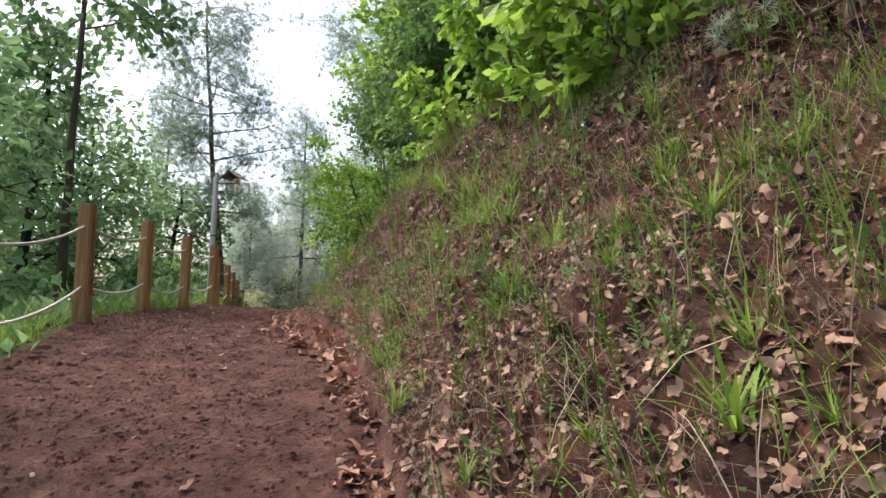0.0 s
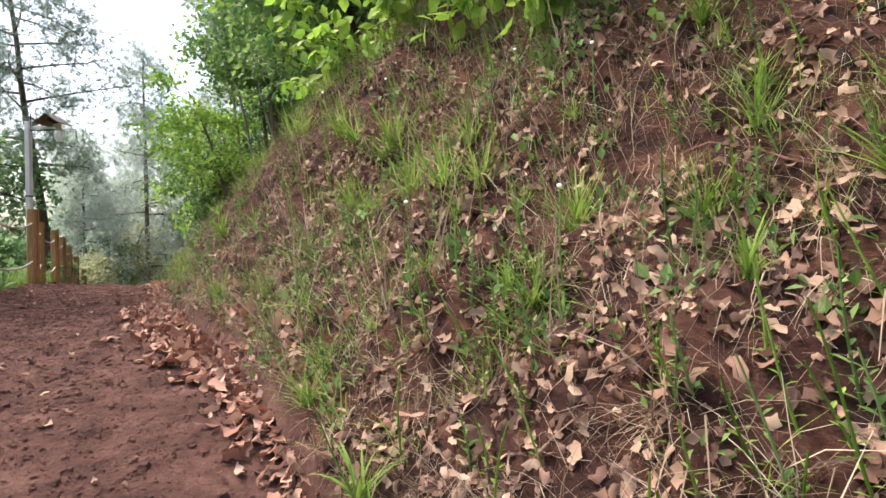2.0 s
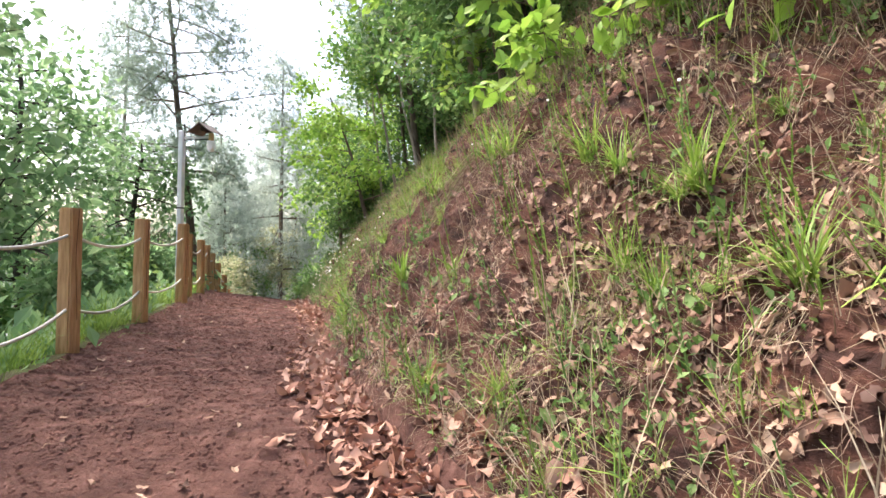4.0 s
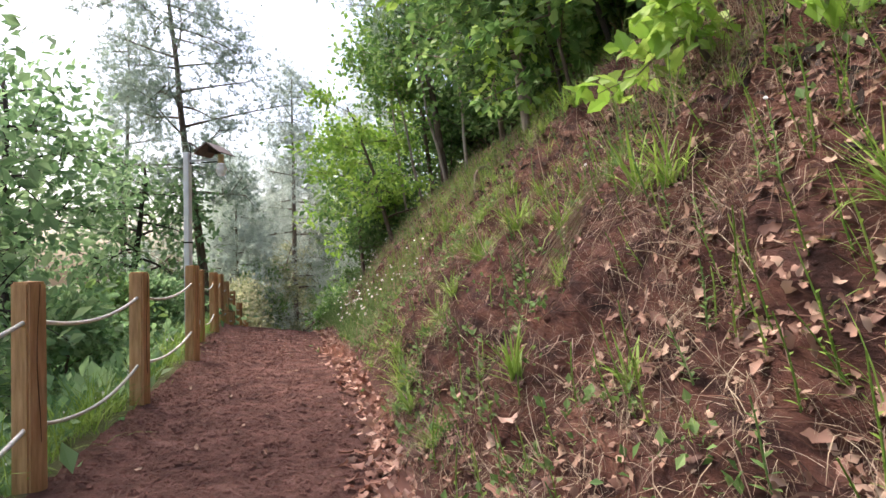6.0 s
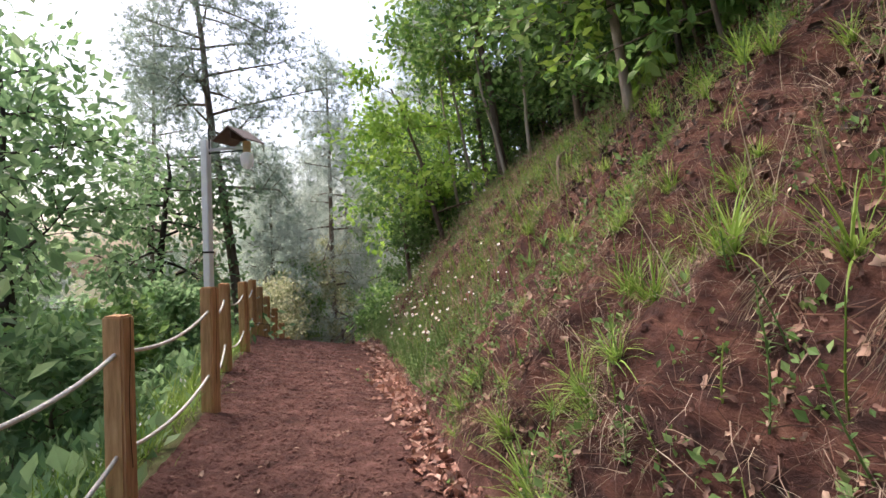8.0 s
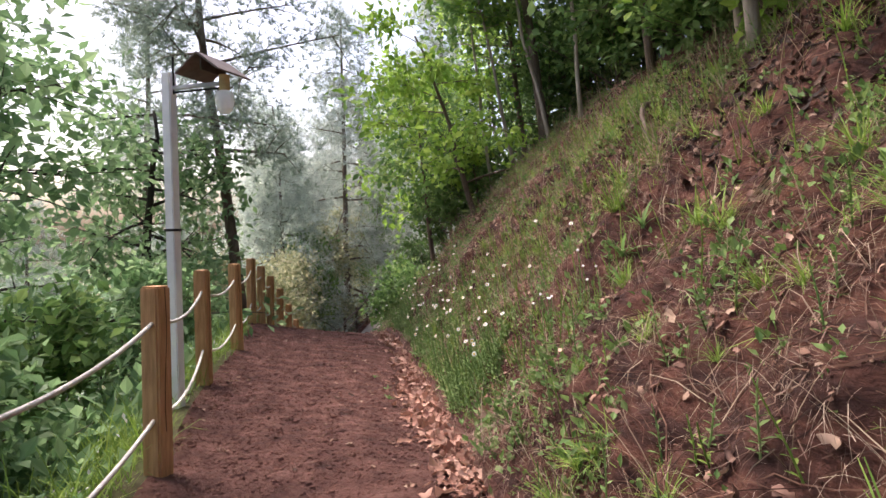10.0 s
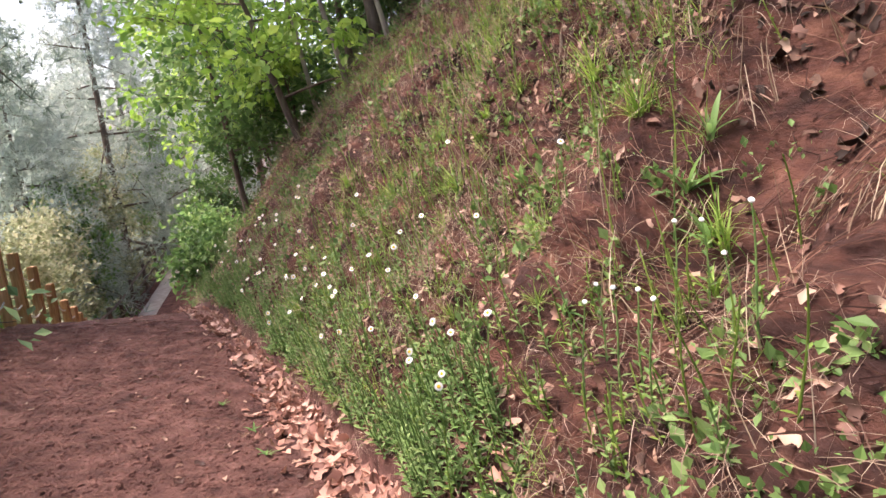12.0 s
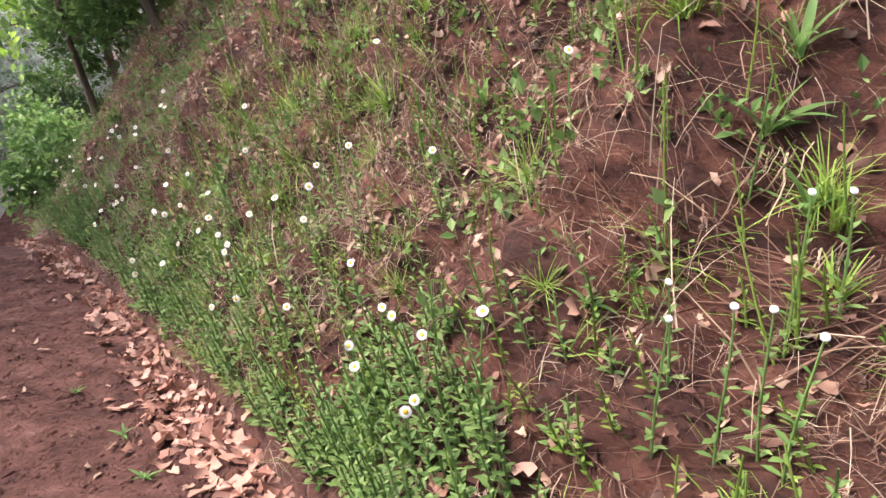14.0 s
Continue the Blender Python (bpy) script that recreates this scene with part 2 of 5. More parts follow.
M_DARKROOF = material("brown_sheet_metal", [(0.3, (0.09, 0.066, 0.056)), (0.7, (0.17, 0.13, 0.112))], 9, 5, 0.6)
M_BLACK = material("black_band", [(0.3, (0.012, 0.012, 0.013)), (0.7, (0.03, 0.03, 0.03))], 20)
M_BRASS = material("aged_brass", [(0.3, (0.4, 0.27, 0.12)), (0.7, (0.55, 0.4, 0.2))], 15, rough=0.4)
M_LAMPGLASS = material("frosted_glass", [(0.3, (0.8, 0.8, 0.82)), (0.7, (0.9, 0.9, 0.9))], 10, rough=0.3, translucent=0.5)
M_DARKRAIL = material("dark_stained_timber", [(0.3, (0.06, 0.045, 0.035)), (0.7, (0.13, 0.095, 0.07))], 8, stretch=(4, 4, 1), bump=0.003)
M_CONCRETE = material("pale_concrete", [(0.3, (0.24, 0.2, 0.17)), (0.7, (0.4, 0.35, 0.3))], 5, 8, 0.9, 0.006, 60)
M_BARK = material("grey_brown_bark", [(0.3, (0.07, 0.05, 0.038)), (0.55, (0.14, 0.105, 0.08)), (0.75, (0.22, 0.18, 0.14))], 9, 8, 0.95, 0.02, 30, stretch=(1, 1, 0.25))
M_BARKPALE = material("pale_bark", [(0.3, (0.2, 0.16, 0.12)), (0.7, (0.4, 0.34, 0.28))], 9, 8, 0.9, 0.01, 40, stretch=(1, 1, 0.3))
# near-black bark: the look of boughs against the light, put into colour
M_BARKDARK = material("backlit_dark_bark", [(0.3, (0.025, 0.02, 0.016)), (0.55, (0.05, 0.04, 0.032)), (0.75, (0.1, 0.082, 0.066))], 9, 8, 0.95, 0.02, 30, stretch=(1, 1, 0.25))
M_LEAF = material("fresh_green_leaf", [(0.15, (0.07, 0.16, 0.045)), (0.5, (0.16, 0.29, 0.085)), (0.85, (0.3, 0.43, 0.14))], 1.2, 4, 0.5, island=0.6, translucent=0.5)
M_LEAFLIME = material("lime_green_leaf", [(0.15, (0.15, 0.3, 0.04)), (0.5, (0.27, 0.44, 0.07)), (0.85, (0.41, 0.56, 0.13))], 1.5, 4, 0.5, island=0.6, translucent=0.5)
M_LEAFDARK = material("oak_green_leaf", [(0.15, (0.1, 0.2, 0.085)), (0.5, (0.21, 0.35, 0.16)), (0.85, (0.35, 0.49, 0.25))], 1.0, 4, 0.5, island=0.6, translucent=0.55)
# leaf green darkened to put the wood's inner shade into the colour
M_LEAFSHADE = material("shade_dark_leaf", [(0.15, (0.045, 0.1, 0.03)), (0.5, (0.09, 0.175, 0.05)), (0.85, (0.17, 0.27, 0.085))], 1.0, 4, 0.5, island=0.6, translucent=0.45)
# both needle colours are paled to stand for haze, the second more
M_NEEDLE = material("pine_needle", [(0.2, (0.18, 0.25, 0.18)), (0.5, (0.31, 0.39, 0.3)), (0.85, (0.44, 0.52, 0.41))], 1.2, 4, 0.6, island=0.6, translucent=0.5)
M_NEEDLEHAZE = material("haze_pale_conifer_needle", [(0.2, (0.3, 0.37, 0.31)), (0.5, (0.45, 0.52, 0.44)), (0.85, (0.58, 0.63, 0.54))], 1.2, 4, 0.6, island=0.6, translucent=0.5)
M_SHRUB = material("grey_green_twigs", [(0.2, (0.25, 0.28, 0.14)), (0.5, (0.4, 0.42, 0.24)), (0.85, (0.54, 0.52, 0.35))], 1.2, 4, 0.7, island=0.7, translucent=0.3)
M_GRASS = material("green_grass", [(0.15, (0.1, 0.19, 0.025)), (0.5, (0.19, 0.31, 0.05)), (0.85, (0.32, 0.43, 0.09))], 2, 4, 0.55, island=0.6, translucent=0.35)
M_WEED = material("grey_green_weed", [(0.15, (0.07, 0.14, 0.035)), (0.5, (0.14, 0.24, 0.065)), (0.85, (0.23, 0.33, 0.11))], 2, 4, 0.6, island=0.6, translucent=0.3)
M_STRAW = material("dry_straw", [(0.15, (0.15, 0.1, 0.062)), (0.5, (0.3, 0.22, 0.145)), (0.85, (0.5, 0.41, 0.29))], 2, 4, 0.8, island=0.7, translucent=0.15)
M_DEAD = material("dead_oak_leaf", [(0.1, (0.07, 0.035, 0.026)), (0.35, (0.2, 0.105, 0.074)), (0.58, (0.33, 0.195, 0.135)), (0.85, (0.46, 0.315, 0.225))], 8, 5, 0.7, island=0.8, translucent=0.12)
M_DRIFT = material("pink_tan_dry_leaf", [(0.1, (0.2, 0.095, 0.066)), (0.35, (0.31, 0.15, 0.105)), (0.58, (0.45, 0.25, 0.18)), (0.85, (0.58, 0.38, 0.29))], 8, 5, 0.7, island=0.75, translucent=0.12)
# litter brown darkened to carry the shade on the upper bank
M_SHADELITTER = material("shade_dark_litter", [(0.1, (0.018, 0.011, 0.008)), (0.5, (0.045, 0.025, 0.017)), (0.85, (0.11, 0.06, 0.04))], 8, 5, 0.85, island=0.8)
M_ROOT = material("bare_root", [(0.2, (0.09, 0.045, 0.032)), (0.5, (0.19, 0.11, 0.077)), (0.85, (0.36, 0.25, 0.185))], 3, 4, 0.85, island=0.7)
# needles coloured near black in place of the shade among the trees
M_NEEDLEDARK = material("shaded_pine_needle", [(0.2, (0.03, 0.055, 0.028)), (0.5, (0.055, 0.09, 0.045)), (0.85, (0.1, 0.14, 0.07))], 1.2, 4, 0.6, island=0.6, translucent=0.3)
M_ROOTLET = material("red_brown_rootlet", [(0.2, (0.04, 0.017, 0.012)), (0.5, (0.1, 0.046, 0.031)), (0.85, (0.22, 0.12, 0.082))], 3, 4, 0.9, island=0.8)
M_HAIR = material("grey_withered_grass", [(0.15, (0.13, 0.085, 0.06)), (0.5, (0.26, 0.185, 0.135)), (0.85, (0.42, 0.33, 0.25))], 2, 4, 0.85, island=0.7, translucent=0.15)
M_PETAL = material("white_petal", [(0.3, (0.74, 0.74, 0.72)), (0.7, (0.84, 0.84, 0.82))], 20, rough=0.6, translucent=0.2)
M_DISC = material("yellow_disc", [(0.3, (0.6, 0.38, 0.02)), (0.7, (0.75, 0.52, 0.05))], 60, rough=0.8)

# ---- the ground: path, bank and the slope below ----
ys = np.concatenate([[-300, -120, -60], np.arange(-40, -3, 1.0), np.arange(-3, 0, 0.1), np.arange(0, 16, 0.03), np.arange(16, 18.5, 0.05), np.arange(18.5, 34, 0.25), [36, 40, 46, 60, 100, 200, 500]])
cols = np.linspace(0, 1, 64)
Y = ys[:, None] + 0 * cols[None]
px = fence_x(Y) + (foot_x(Y) - fence_x(Y)) * cols
# the foot of the bank is shared with the path's edge
pz = path_at(px, Y)
edge = bank_at(ys, 0 * ys)
px[:, -1], pz[:, -1] = edge[:, 0], edge[:, 2]
path = part("path", grid_mesh("path", np.stack([px, Y, pz], -1)), M_PATH)
tagged(path, "trodden reddish-brown dirt footpath along the slope", "path", kind="structure")
d_bank = np.concatenate([np.arange(0, 3.2, 0.024), np.arange(3.2, 8, 0.3), [9, 12, 16, 22, 30, 60, 120, 300]])
DB, YB = np.meshgrid(d_bank, ys)
bank = part("bank", grid_mesh("bank", bank_at(YB, DB)), M_SOIL)
tagged(bank, "steep cut bank of red-brown soil rising beside the path", "bank", kind="structure")
d_side = np.concatenate([np.arange(0, 2, 0.08), np.arange(2, 8, 0.4), [9, 11, 14, 18, 25, 40, 80, 160, 400]])
DS, YS = np.meshgrid(d_side[::-1], ys)
side = part("ground", grid_mesh("ground", side_at(YS, DS)), M_SIDE)
tagged(side, "grassy wooded slope falling away beyond the fence", "ground", kind="structure")

# ---- rope fence ----
FENCE = [(-1.75, -4.0), (-1.95, -2.0), (-2.3, 0.0), (-2.62, 1.9), (-2.95, 3.85), (-3.25, 5.75), (-3.6, 7.63), (-3.9, 9.55), (-4.22, 11.57), (-4.98, 13.9),
         (-5.44, 15.9), (-6.2, 18.5), (-6.42, 19.6), (-6.62, 20.7), (-6.78, 21.8), (-6.93, 22.9), (-7.04, 24.0), (-7.25, 25.1), (-7.46, 26.2), (-7.7, 27.3)]
UP1, UP2 = 0.9, 0.34


def post_mesh():
    """A square timber post with eased edges, two rope holes and a drying crack."""
    bm = box(0.125, 0.125, 1.3, 0.012, (0, 0, 0.45))
    for v in bm.verts:
        if v.co.z > 1.0:
            v.co.x *= 0.97
            v.co.y *= 0.97
    return bm


fence = empty("rope_fence", (FENCE[0][0], FENCE[0][1], float(path_z(FENCE[0][1]))), "timber post fence with two sagging white ropes", "fence")
post_me = None
tops = []
for k, (fx, fy) in enumerate(FENCE):
    gz = float(path_at(np.array(fx), np.array(fy)))
    lean, leany, spin = random.uniform(-1.5, 1.5), random.uniform(-1.2, 1.2), random.uniform(-14, 14) - 10
    m = pose(fx, fy, gz, leany, lean, spin)
    if post_me is None:
        post = part("post", post_mesh(), M_POST, fence, "square orange-brown timber post")
        post_me = post.data
    else:
        post = part("post", post_me, None, fence)
    post.matrix_parent_inverse = fence.matrix_basis.inverted()
    post.matrix_basis = m
    crack_pts = [(0.0645 + 0 * z, 0.012 * math.sin(z * 7 + k), z) for z in np.linspace(0.25, 1.09, 7)]
    crack = part("crack", tube(crack_pts, 0.0026, 4), M_CRACK, post)
    tops.append(m)
for a, b in zip(tops[:-1], tops[1:]):
    for h, sag in ((UP1, 0.09), (UP2, 0.11)):
        p, q = a @ Vector((0, 0, h)), b @ Vector((0, 0, h))
        s = np.linspace(0, 1, 17)
        drop = sag * random.uniform(0.75, 1.3)
        pts = np.array([p.lerp(q, float(u)) for u in s])
        pts[:, 2] -= drop * 4 * s * (1 - s)
        rope = part("rope", tube(pts, 0.0125, 8), M_ROPE, fence, "sagging off-white rope")
        rope.matrix_parent_inverse = fence.matrix_basis.inverted()
        rope.data.polygons.foreach_set("use_smooth", [True] * len(rope.data.polygons))

# ---- lamp post beside the fence ----
lx, ly = -4.8, 13.0
lz = float(side_at(np.array(ly), np.array(float(fence_x(ly)) - lx))[2])
lamp = empty("street_lamp", (lx, ly, lz), "grey steel lamp post with a roofed hanging lantern", "street lamp", turn=-15)
top = 4.1 - lz


def lathe(rows, sides=14):
    ang = np.arange(sides) * 2 * np.pi / sides
    v = np.array([[r * math.cos(a), r * math.sin(a), z] for r, z in rows for a in ang])
    i = np.arange(len(rows) * sides).reshape(len(rows), sides)
    q = np.stack([i[:-1], np.roll(i, -1, 1)[:-1], np.roll(i, -1, 1)[1:], i[1:]], -1).reshape(-1, 4)
    return v, [q]


part("pole", box(0.085, 0.085, top + 0.3, 0.008, (0, 0, (top - 0.3) / 2)), M_STEEL, lamp, "square galvanised steel pole")
part("band", box(0.094, 0.094, 0.022, 0.002, (0, 0, 2.84 - lz)), M_BLACK, lamp, "black strap round the pole")
part("band", box(0.012, 0.012, 0.3, 0, (0.045, 0, top - 0.02)), M_BLACK, lamp)
part("arm", box(0.56, 0.026, 0.03, 0.004, (0.28, 0, top - 0.12)), M_STEEL, lamp, "straight steel bracket arm")
part("bracket", box(0.5, 0.014, 0.014, 0.002, (0.28, 0, top - 0.155)), M_BLACK, lamp)
for tilt in (1, -1):
    slab = part("roof", box(0.25, 0.4, 0.014, 0.003, (-0.12 * tilt, 0, 0)), M_DARKROOF, lamp, "dark brown sloping lantern roof")
    slab.matrix_basis = Matrix.Translation((0.43, 0, top + 0.08)) @ pose(0, 0, 0, 0, -36 * tilt, 0)
part("gable", box(0.012, 0.3, 0.09, 0.002, (0.43, 0, top + 0.005)), M_DARKROOF, lamp)
part("socket", lathe([(0.0, 0.0), (0.035, 0.0), (0.042, 0.02), (0.042, 0.13), (0.0, 0.13)]), M_BRASS, lamp, "brass lamp holder").location = (0.53, 0, top - 0.19)

part("globe", lathe([(0.0, -0.17), (0.035, -0.165), (0.06, -0.13), (0.072, -0.07), (0.065, -0.01), (0.04, 0.01), (0, 0.01)], 18), M_LAMPGLASS, lamp, "frosted glass globe").location = (0.53, 0, top - 0.19)

# ---- dark rail fence and paved strip far down the path ----
rail_y = np.arange(28.0, 37.1, 1.5)
rail_at = [(float(fence_x(q)) + 0.25, float(q), float(path_at(fence_x(q) + 0.25, q))) for q in rail_y]
rails = empty("rail_fence", rail_at[0], "dark stained timber rail fence beside the far path", "fence")
o = np.array(rail_at[0])
for p in rail_at:
    part("post", box(0.1, 0.1, 1.25, 0.008, (0, 0, 0.5)), M_DARKRAIL, rails).location = Vector((np.array(p) - o).tolist())
for a, b in zip(rail_at[:-1], rail_at[1:]):
    for hgt in (1.02, 0.62, 0.22):
        part("rail", tube([np.array(a) - o + [0.06, 0, hgt], np.array(b) - o + [0.06, 0, hgt]], 0.038, 6), M_DARKRAIL, rails)
sy = np.arange(31, 38, 0.4)
su = np.linspace(0.2, 0.48, 5)
SU, SY = np.meshgrid(su, sy)
sx = fence_x(SY) + (foot_x(SY) - fence_x(SY)) * SU
strip_me = grid_mesh("pavement", np.stack([sx, SY, path_at(sx, SY) + 0.03], -1))
tagged(part("pavement", strip_me, M_CONCRETE), "pale paved strip of the far path", "pavement", kind="structure")

# ---- leaves and blades ----
LEAF_FAR = (np.array([(0, 0, 0), (0.3, 0.5, 0.07), (0, 1, -0.06), (-0.3, 0.5, 0.07)]), [np.array([(0, 1, 2), (0, 2, 3)])])
LEAF_MID = (np.array([(0, 0, 0), (0.2, 0.3, 0.05), (0.27, 0.62, 0.02), (0, 1, -0.12), (-0.27, 0.62, 0.02), (-0.2, 0.3, 0.05), (0, 0.45, 0)]),
            [np.array([(0, 1, 6), (1, 2, 6), (2, 3, 6), (3, 4, 6), (4, 5, 6), (5, 0, 6)])])


def lobed_leaf(lobes=5, width=0.32, droop=0.18):
    """A broad oak-like leaf with a wavy edge, folded along its rib."""
    s = np.linspace(0, 1, 2 * lobes + 1)
    env = np.sin(np.pi * np.clip(s, 0, 1) ** 1.45) ** 0.8
    wav = 1 + 0.16 * np.cos(np.arange(len(s)) * np.pi)
    half = width * env * wav
    z = -droop * s ** 2
    rib = np.stack([0 * s, s, z], -1)
    right = np.stack([half, s + 0.03, z + 0.16 * half], -1)
    left = right * np.array([-1, 1, 1])
    v = np.concatenate([rib, right, left])
    n = len(s)
    i = np.arange(n - 1)
    return v, [np.concatenate([np.stack([i, i + n, i + n + 1, i + 1], -1), np.stack([i, i + 1, i + 2 * n + 1, i + 2 * n], -1)])]


def dead_leaf(curl, fold, width=0.3):
    """A curled dry leaf."""
    s = np.array([0, 0.16, 0.36, 0.56, 0.8, 1.0])
    half = width * np.array([0.05, 0.5, 0.95, 0.78, 0.98, 0.12])
    z = curl * (s - 0.4) ** 2
    rib = np.stack([0.05 * np.sin(4 * s), s, z], -1)
    right = np.stack([half * (1 + 0.2 * np.sin(11 * s + 40 * curl)), s + 0.06 * np.sin(9 * s), z + fold * half + 0.03 * np.sin(9 * s)], -1)
    left = np.stack([-half * (0.85 + 0.35 * np.cos(13 * s + 30 * curl)), s - 0.05 * np.sin(7 * s), z + fold * half * 0.6 - 0.03 * np.sin(8 * s)], -1)
    v = np.concatenate([rib, right, left]) - np.array([0, 0.45, 0])
    n, i = 6, np.arange(5)
    return v, [np.concatenate([np.stack([i, i + n, i + n + 1, i + 1], -1), np.stack([i, i + 1, i + 2 * n + 1, i + 2 * n], -1)])]


def blade(bend, width=0.05, steps=4, belly=0.0):
    """A leaf blade one unit long that arches over."""
    s = np.linspace(0, 1, steps + 1)
    a = bend * s
    y = np.cumsum(np.concatenate([[0], np.cos(a[1:]) / steps]))
    z = -np.cumsum(np.concatenate([[0], np.sin(a[1:]) / steps]))
    w = width * ((1 - s) ** 0.6 * (1 - belly) + belly * np.sin(np.pi * np.clip(s * 0.9 + 0.06, 0, 1)))
    r = np.stack([w, y, z + 0.3 * w], -1)
    l = np.stack([-w, y, z + 0.3 * w], -1)
    c = np.stack([0 * w, y, z], -1)
    v = np.concatenate([c, r, l])
    n, i = steps + 1, np.arange(steps)
    return v, [np.concatenate([np.stack([i, i + n, i + n + 1, i + 1], -1), np.stack([i, i + 1, i + 2 * n + 1, i + 2 * n], -1)])]


def strip(bend, width=0.01, steps=3):
    """A thin flat strand one unit long that arches over."""
    s = np.linspace(0, 1, steps + 1)
    a = bend * s
    y = np.cumsum(np.concatenate([[0], np.cos(a[1:]) / steps]))
    z = -np.cumsum(np.concatenate([[0], np.sin(a[1:]) / steps]))
    w = width * (1 - 0.75 * s)
    v = np.concatenate([np.stack([w, y, z], -1), np.stack([-w, y, z], -1)])
    i, n = np.arange(steps), steps + 1
    return v, [np.stack([i, i + 1, i + n + 1, i + n], -1)]


def unit(v):
    return v / np.maximum(np.linalg.norm(v, axis=-1, keepdims=True), 1e-9)


def leafy(g, tips, ways, each, spread, size, shapes, flat=0.7, along=0.6):
    """Leaves bunched round twig ends."""
    n = len(tips) * each
    at = np.repeat(tips, each, 0) + g.normal(0, spread, (n, 3)) * np.array([1, 1, 0.7])
    axis = unit(np.repeat(ways, each, 0) * along + g.normal(0, 0.6, (n, 3)) + np.array([0, 0, -0.15]))
    up = unit(g.normal(0, 0.45, (n, 3)) + np.array([0, 0, flat]))
    turn = frames_of(axis, up)
    sz = size * g.uniform(0.6, 1.3, n)
    which = g.integers(0, len(shapes), n)
    return joined([strewn(s, at[which == k], turn[which == k], sz[which == k]) for k, s in enumerate(shapes) if (which == k).any()])


def grow(g, base, height, r0, lean=(0, 0), first=0.3, limbs=14, reach=2.0, rise=0.5, twigs=5, twig_len=0.6, wander=0.12, reach_top=0.4):
    """Trunk, limbs and twigs of a tree as tubes, and the twig ends with the way they point."""
    base = np.asarray(base, float)
    s = np.linspace(0, 1, 12)
    walkx = np.cumsum(g.normal(0, wander, 12)) * s
    walky = np.cumsum(g.normal(0, wander, 12)) * s
    trunk = base + np.stack([lean[0] * s + walkx * 0.4, lean[1] * s + walky * 0.4, height * s - 0.3 * (1 - s)], -1)
    wood = [tube(trunk, r0 * (1 - 0.85 * s) + 0.008 + 0.35 * r0 * np.exp(-s * 22), 8)]
    tips, ways = [], []
    for k in range(limbs):
        f = first + (1 - first) * (k + g.uniform(0, 1)) / limbs
        at = np.array([np.interp(f, s, trunk[:, j]) for j in range(3)])
        az = k * 2.4 + g.uniform(-0.6, 0.6)
        up = rise + g.normal(0, 0.18)
        length = (reach * (1 - f) + reach_top * f) * g.uniform(0.75, 1.2)
        u = np.linspace(0, 1, 7)
        way = np.array([math.cos(az) * math.cos(up), math.sin(az) * math.cos(up), math.sin(up)])
        bend = g.normal(0, 0.13, 3) * length
        limb = at + u[:, None] * way * length + (u ** 2)[:, None] * (bend + np.array([0, 0, -0.12 * length]))
        rr = r0 * (1 - 0.75 * f) * 0.42
        wood.append(tube(limb, rr * (1 - 0.85 * u) + 0.004, 4, False))
        for q in range(twigs):
            w = 0.3 + 0.7 * (q + g.uniform(0, 1)) / twigs
            p = np.array([np.interp(w, u, limb[:, j]) for j in range(3)])
            sw = unit(way * 0.7 + g.normal(0, 0.55, 3) + np.array([0, 0, 0.12]))
            tl = twig_len * g.uniform(0.5, 1.3)
            v = np.linspace(0, 1, 4)
            tw = p + v[:, None] * sw * tl + (v ** 2)[:, None] * np.array([0, 0, -0.12 * tl])
            wood.append(tube(tw, rr * 0.3 * (1 - 0.8 * v) + 0.0025, 3, False))
            for e in (1, 2, 3):
                tips.append(tw[e])
                ways.append(sw)
        tips.append(limb[-1])
        ways.append(way)
    return joined(wood), np.array(tips), np.array(ways)


def broad_tree(name, base, height, r0, leaf, bark, label, seed, each=9, spread=0.16, size=0.13, shapes=(LEAF_MID,), category="tree", group="", **how):
    g = np.random.default_rng(seed)
    base = np.asarray(base, float)
    wood, tips, ways = grow(g, (0, 0, 0), height, r0, **how)
    tree = empty(name, base, label, category, group)
    t = part("trunk", mesh_np("trunk", *wood, True), bark, tree)
    part("crown", leafy(g, tips, ways, each, spread, size, list(shapes)), leaf, tree)
    return tree


def brush(count=16, spread=0.9):
    """A tuft of pine needles."""
    g = np.random.default_rng(5)
    v, f = [], []
    for k in range(count):
        a = k * 2.4
        w = unit(np.array([math.cos(a) * spread, 0.55 + 0.5 * (k % 3) / 2, math.sin(a) * spread]))
        p = unit(np.cross(w, g.normal(0, 1, 3))) * 0.03
        v += [p, -p, w * g.uniform(0.75, 1.1)]
        f.append((3 * k, 3 * k + 1, 3 * k + 2))
    return np.array(v), [np.array(f)]


BRUSH = brush(12)


def pine_tree(base, height, r0, label, seed, each=3, spread=0.12, size=0.17, bark=None, needle=None, **how):
    g = np.random.default_rng(seed)
    wood, tips, ways = grow(g, (0, 0, 0), height, r0, **how)
    tree = empty("pine_tree", base, label, "tree", "pines")
    part("trunk", mesh_np("trunk", *wood, True), bark or M_BARK, tree)
    n = len(tips) * each
    at = np.repeat(tips, each, 0) + g.normal(0, spread, (n, 3))
    axis = unit(np.repeat(ways, each, 0) + g.normal(0, 0.5, (n, 3)) + np.array([0, 0, 0.35]))
    part("crown", strewn(BRUSH, at, frames_of(axis, unit(g.normal(0, 1, (n, 3)))), size * g.uniform(0.7, 1.3, n)), needle or M_NEEDLE, tree)
    return tree


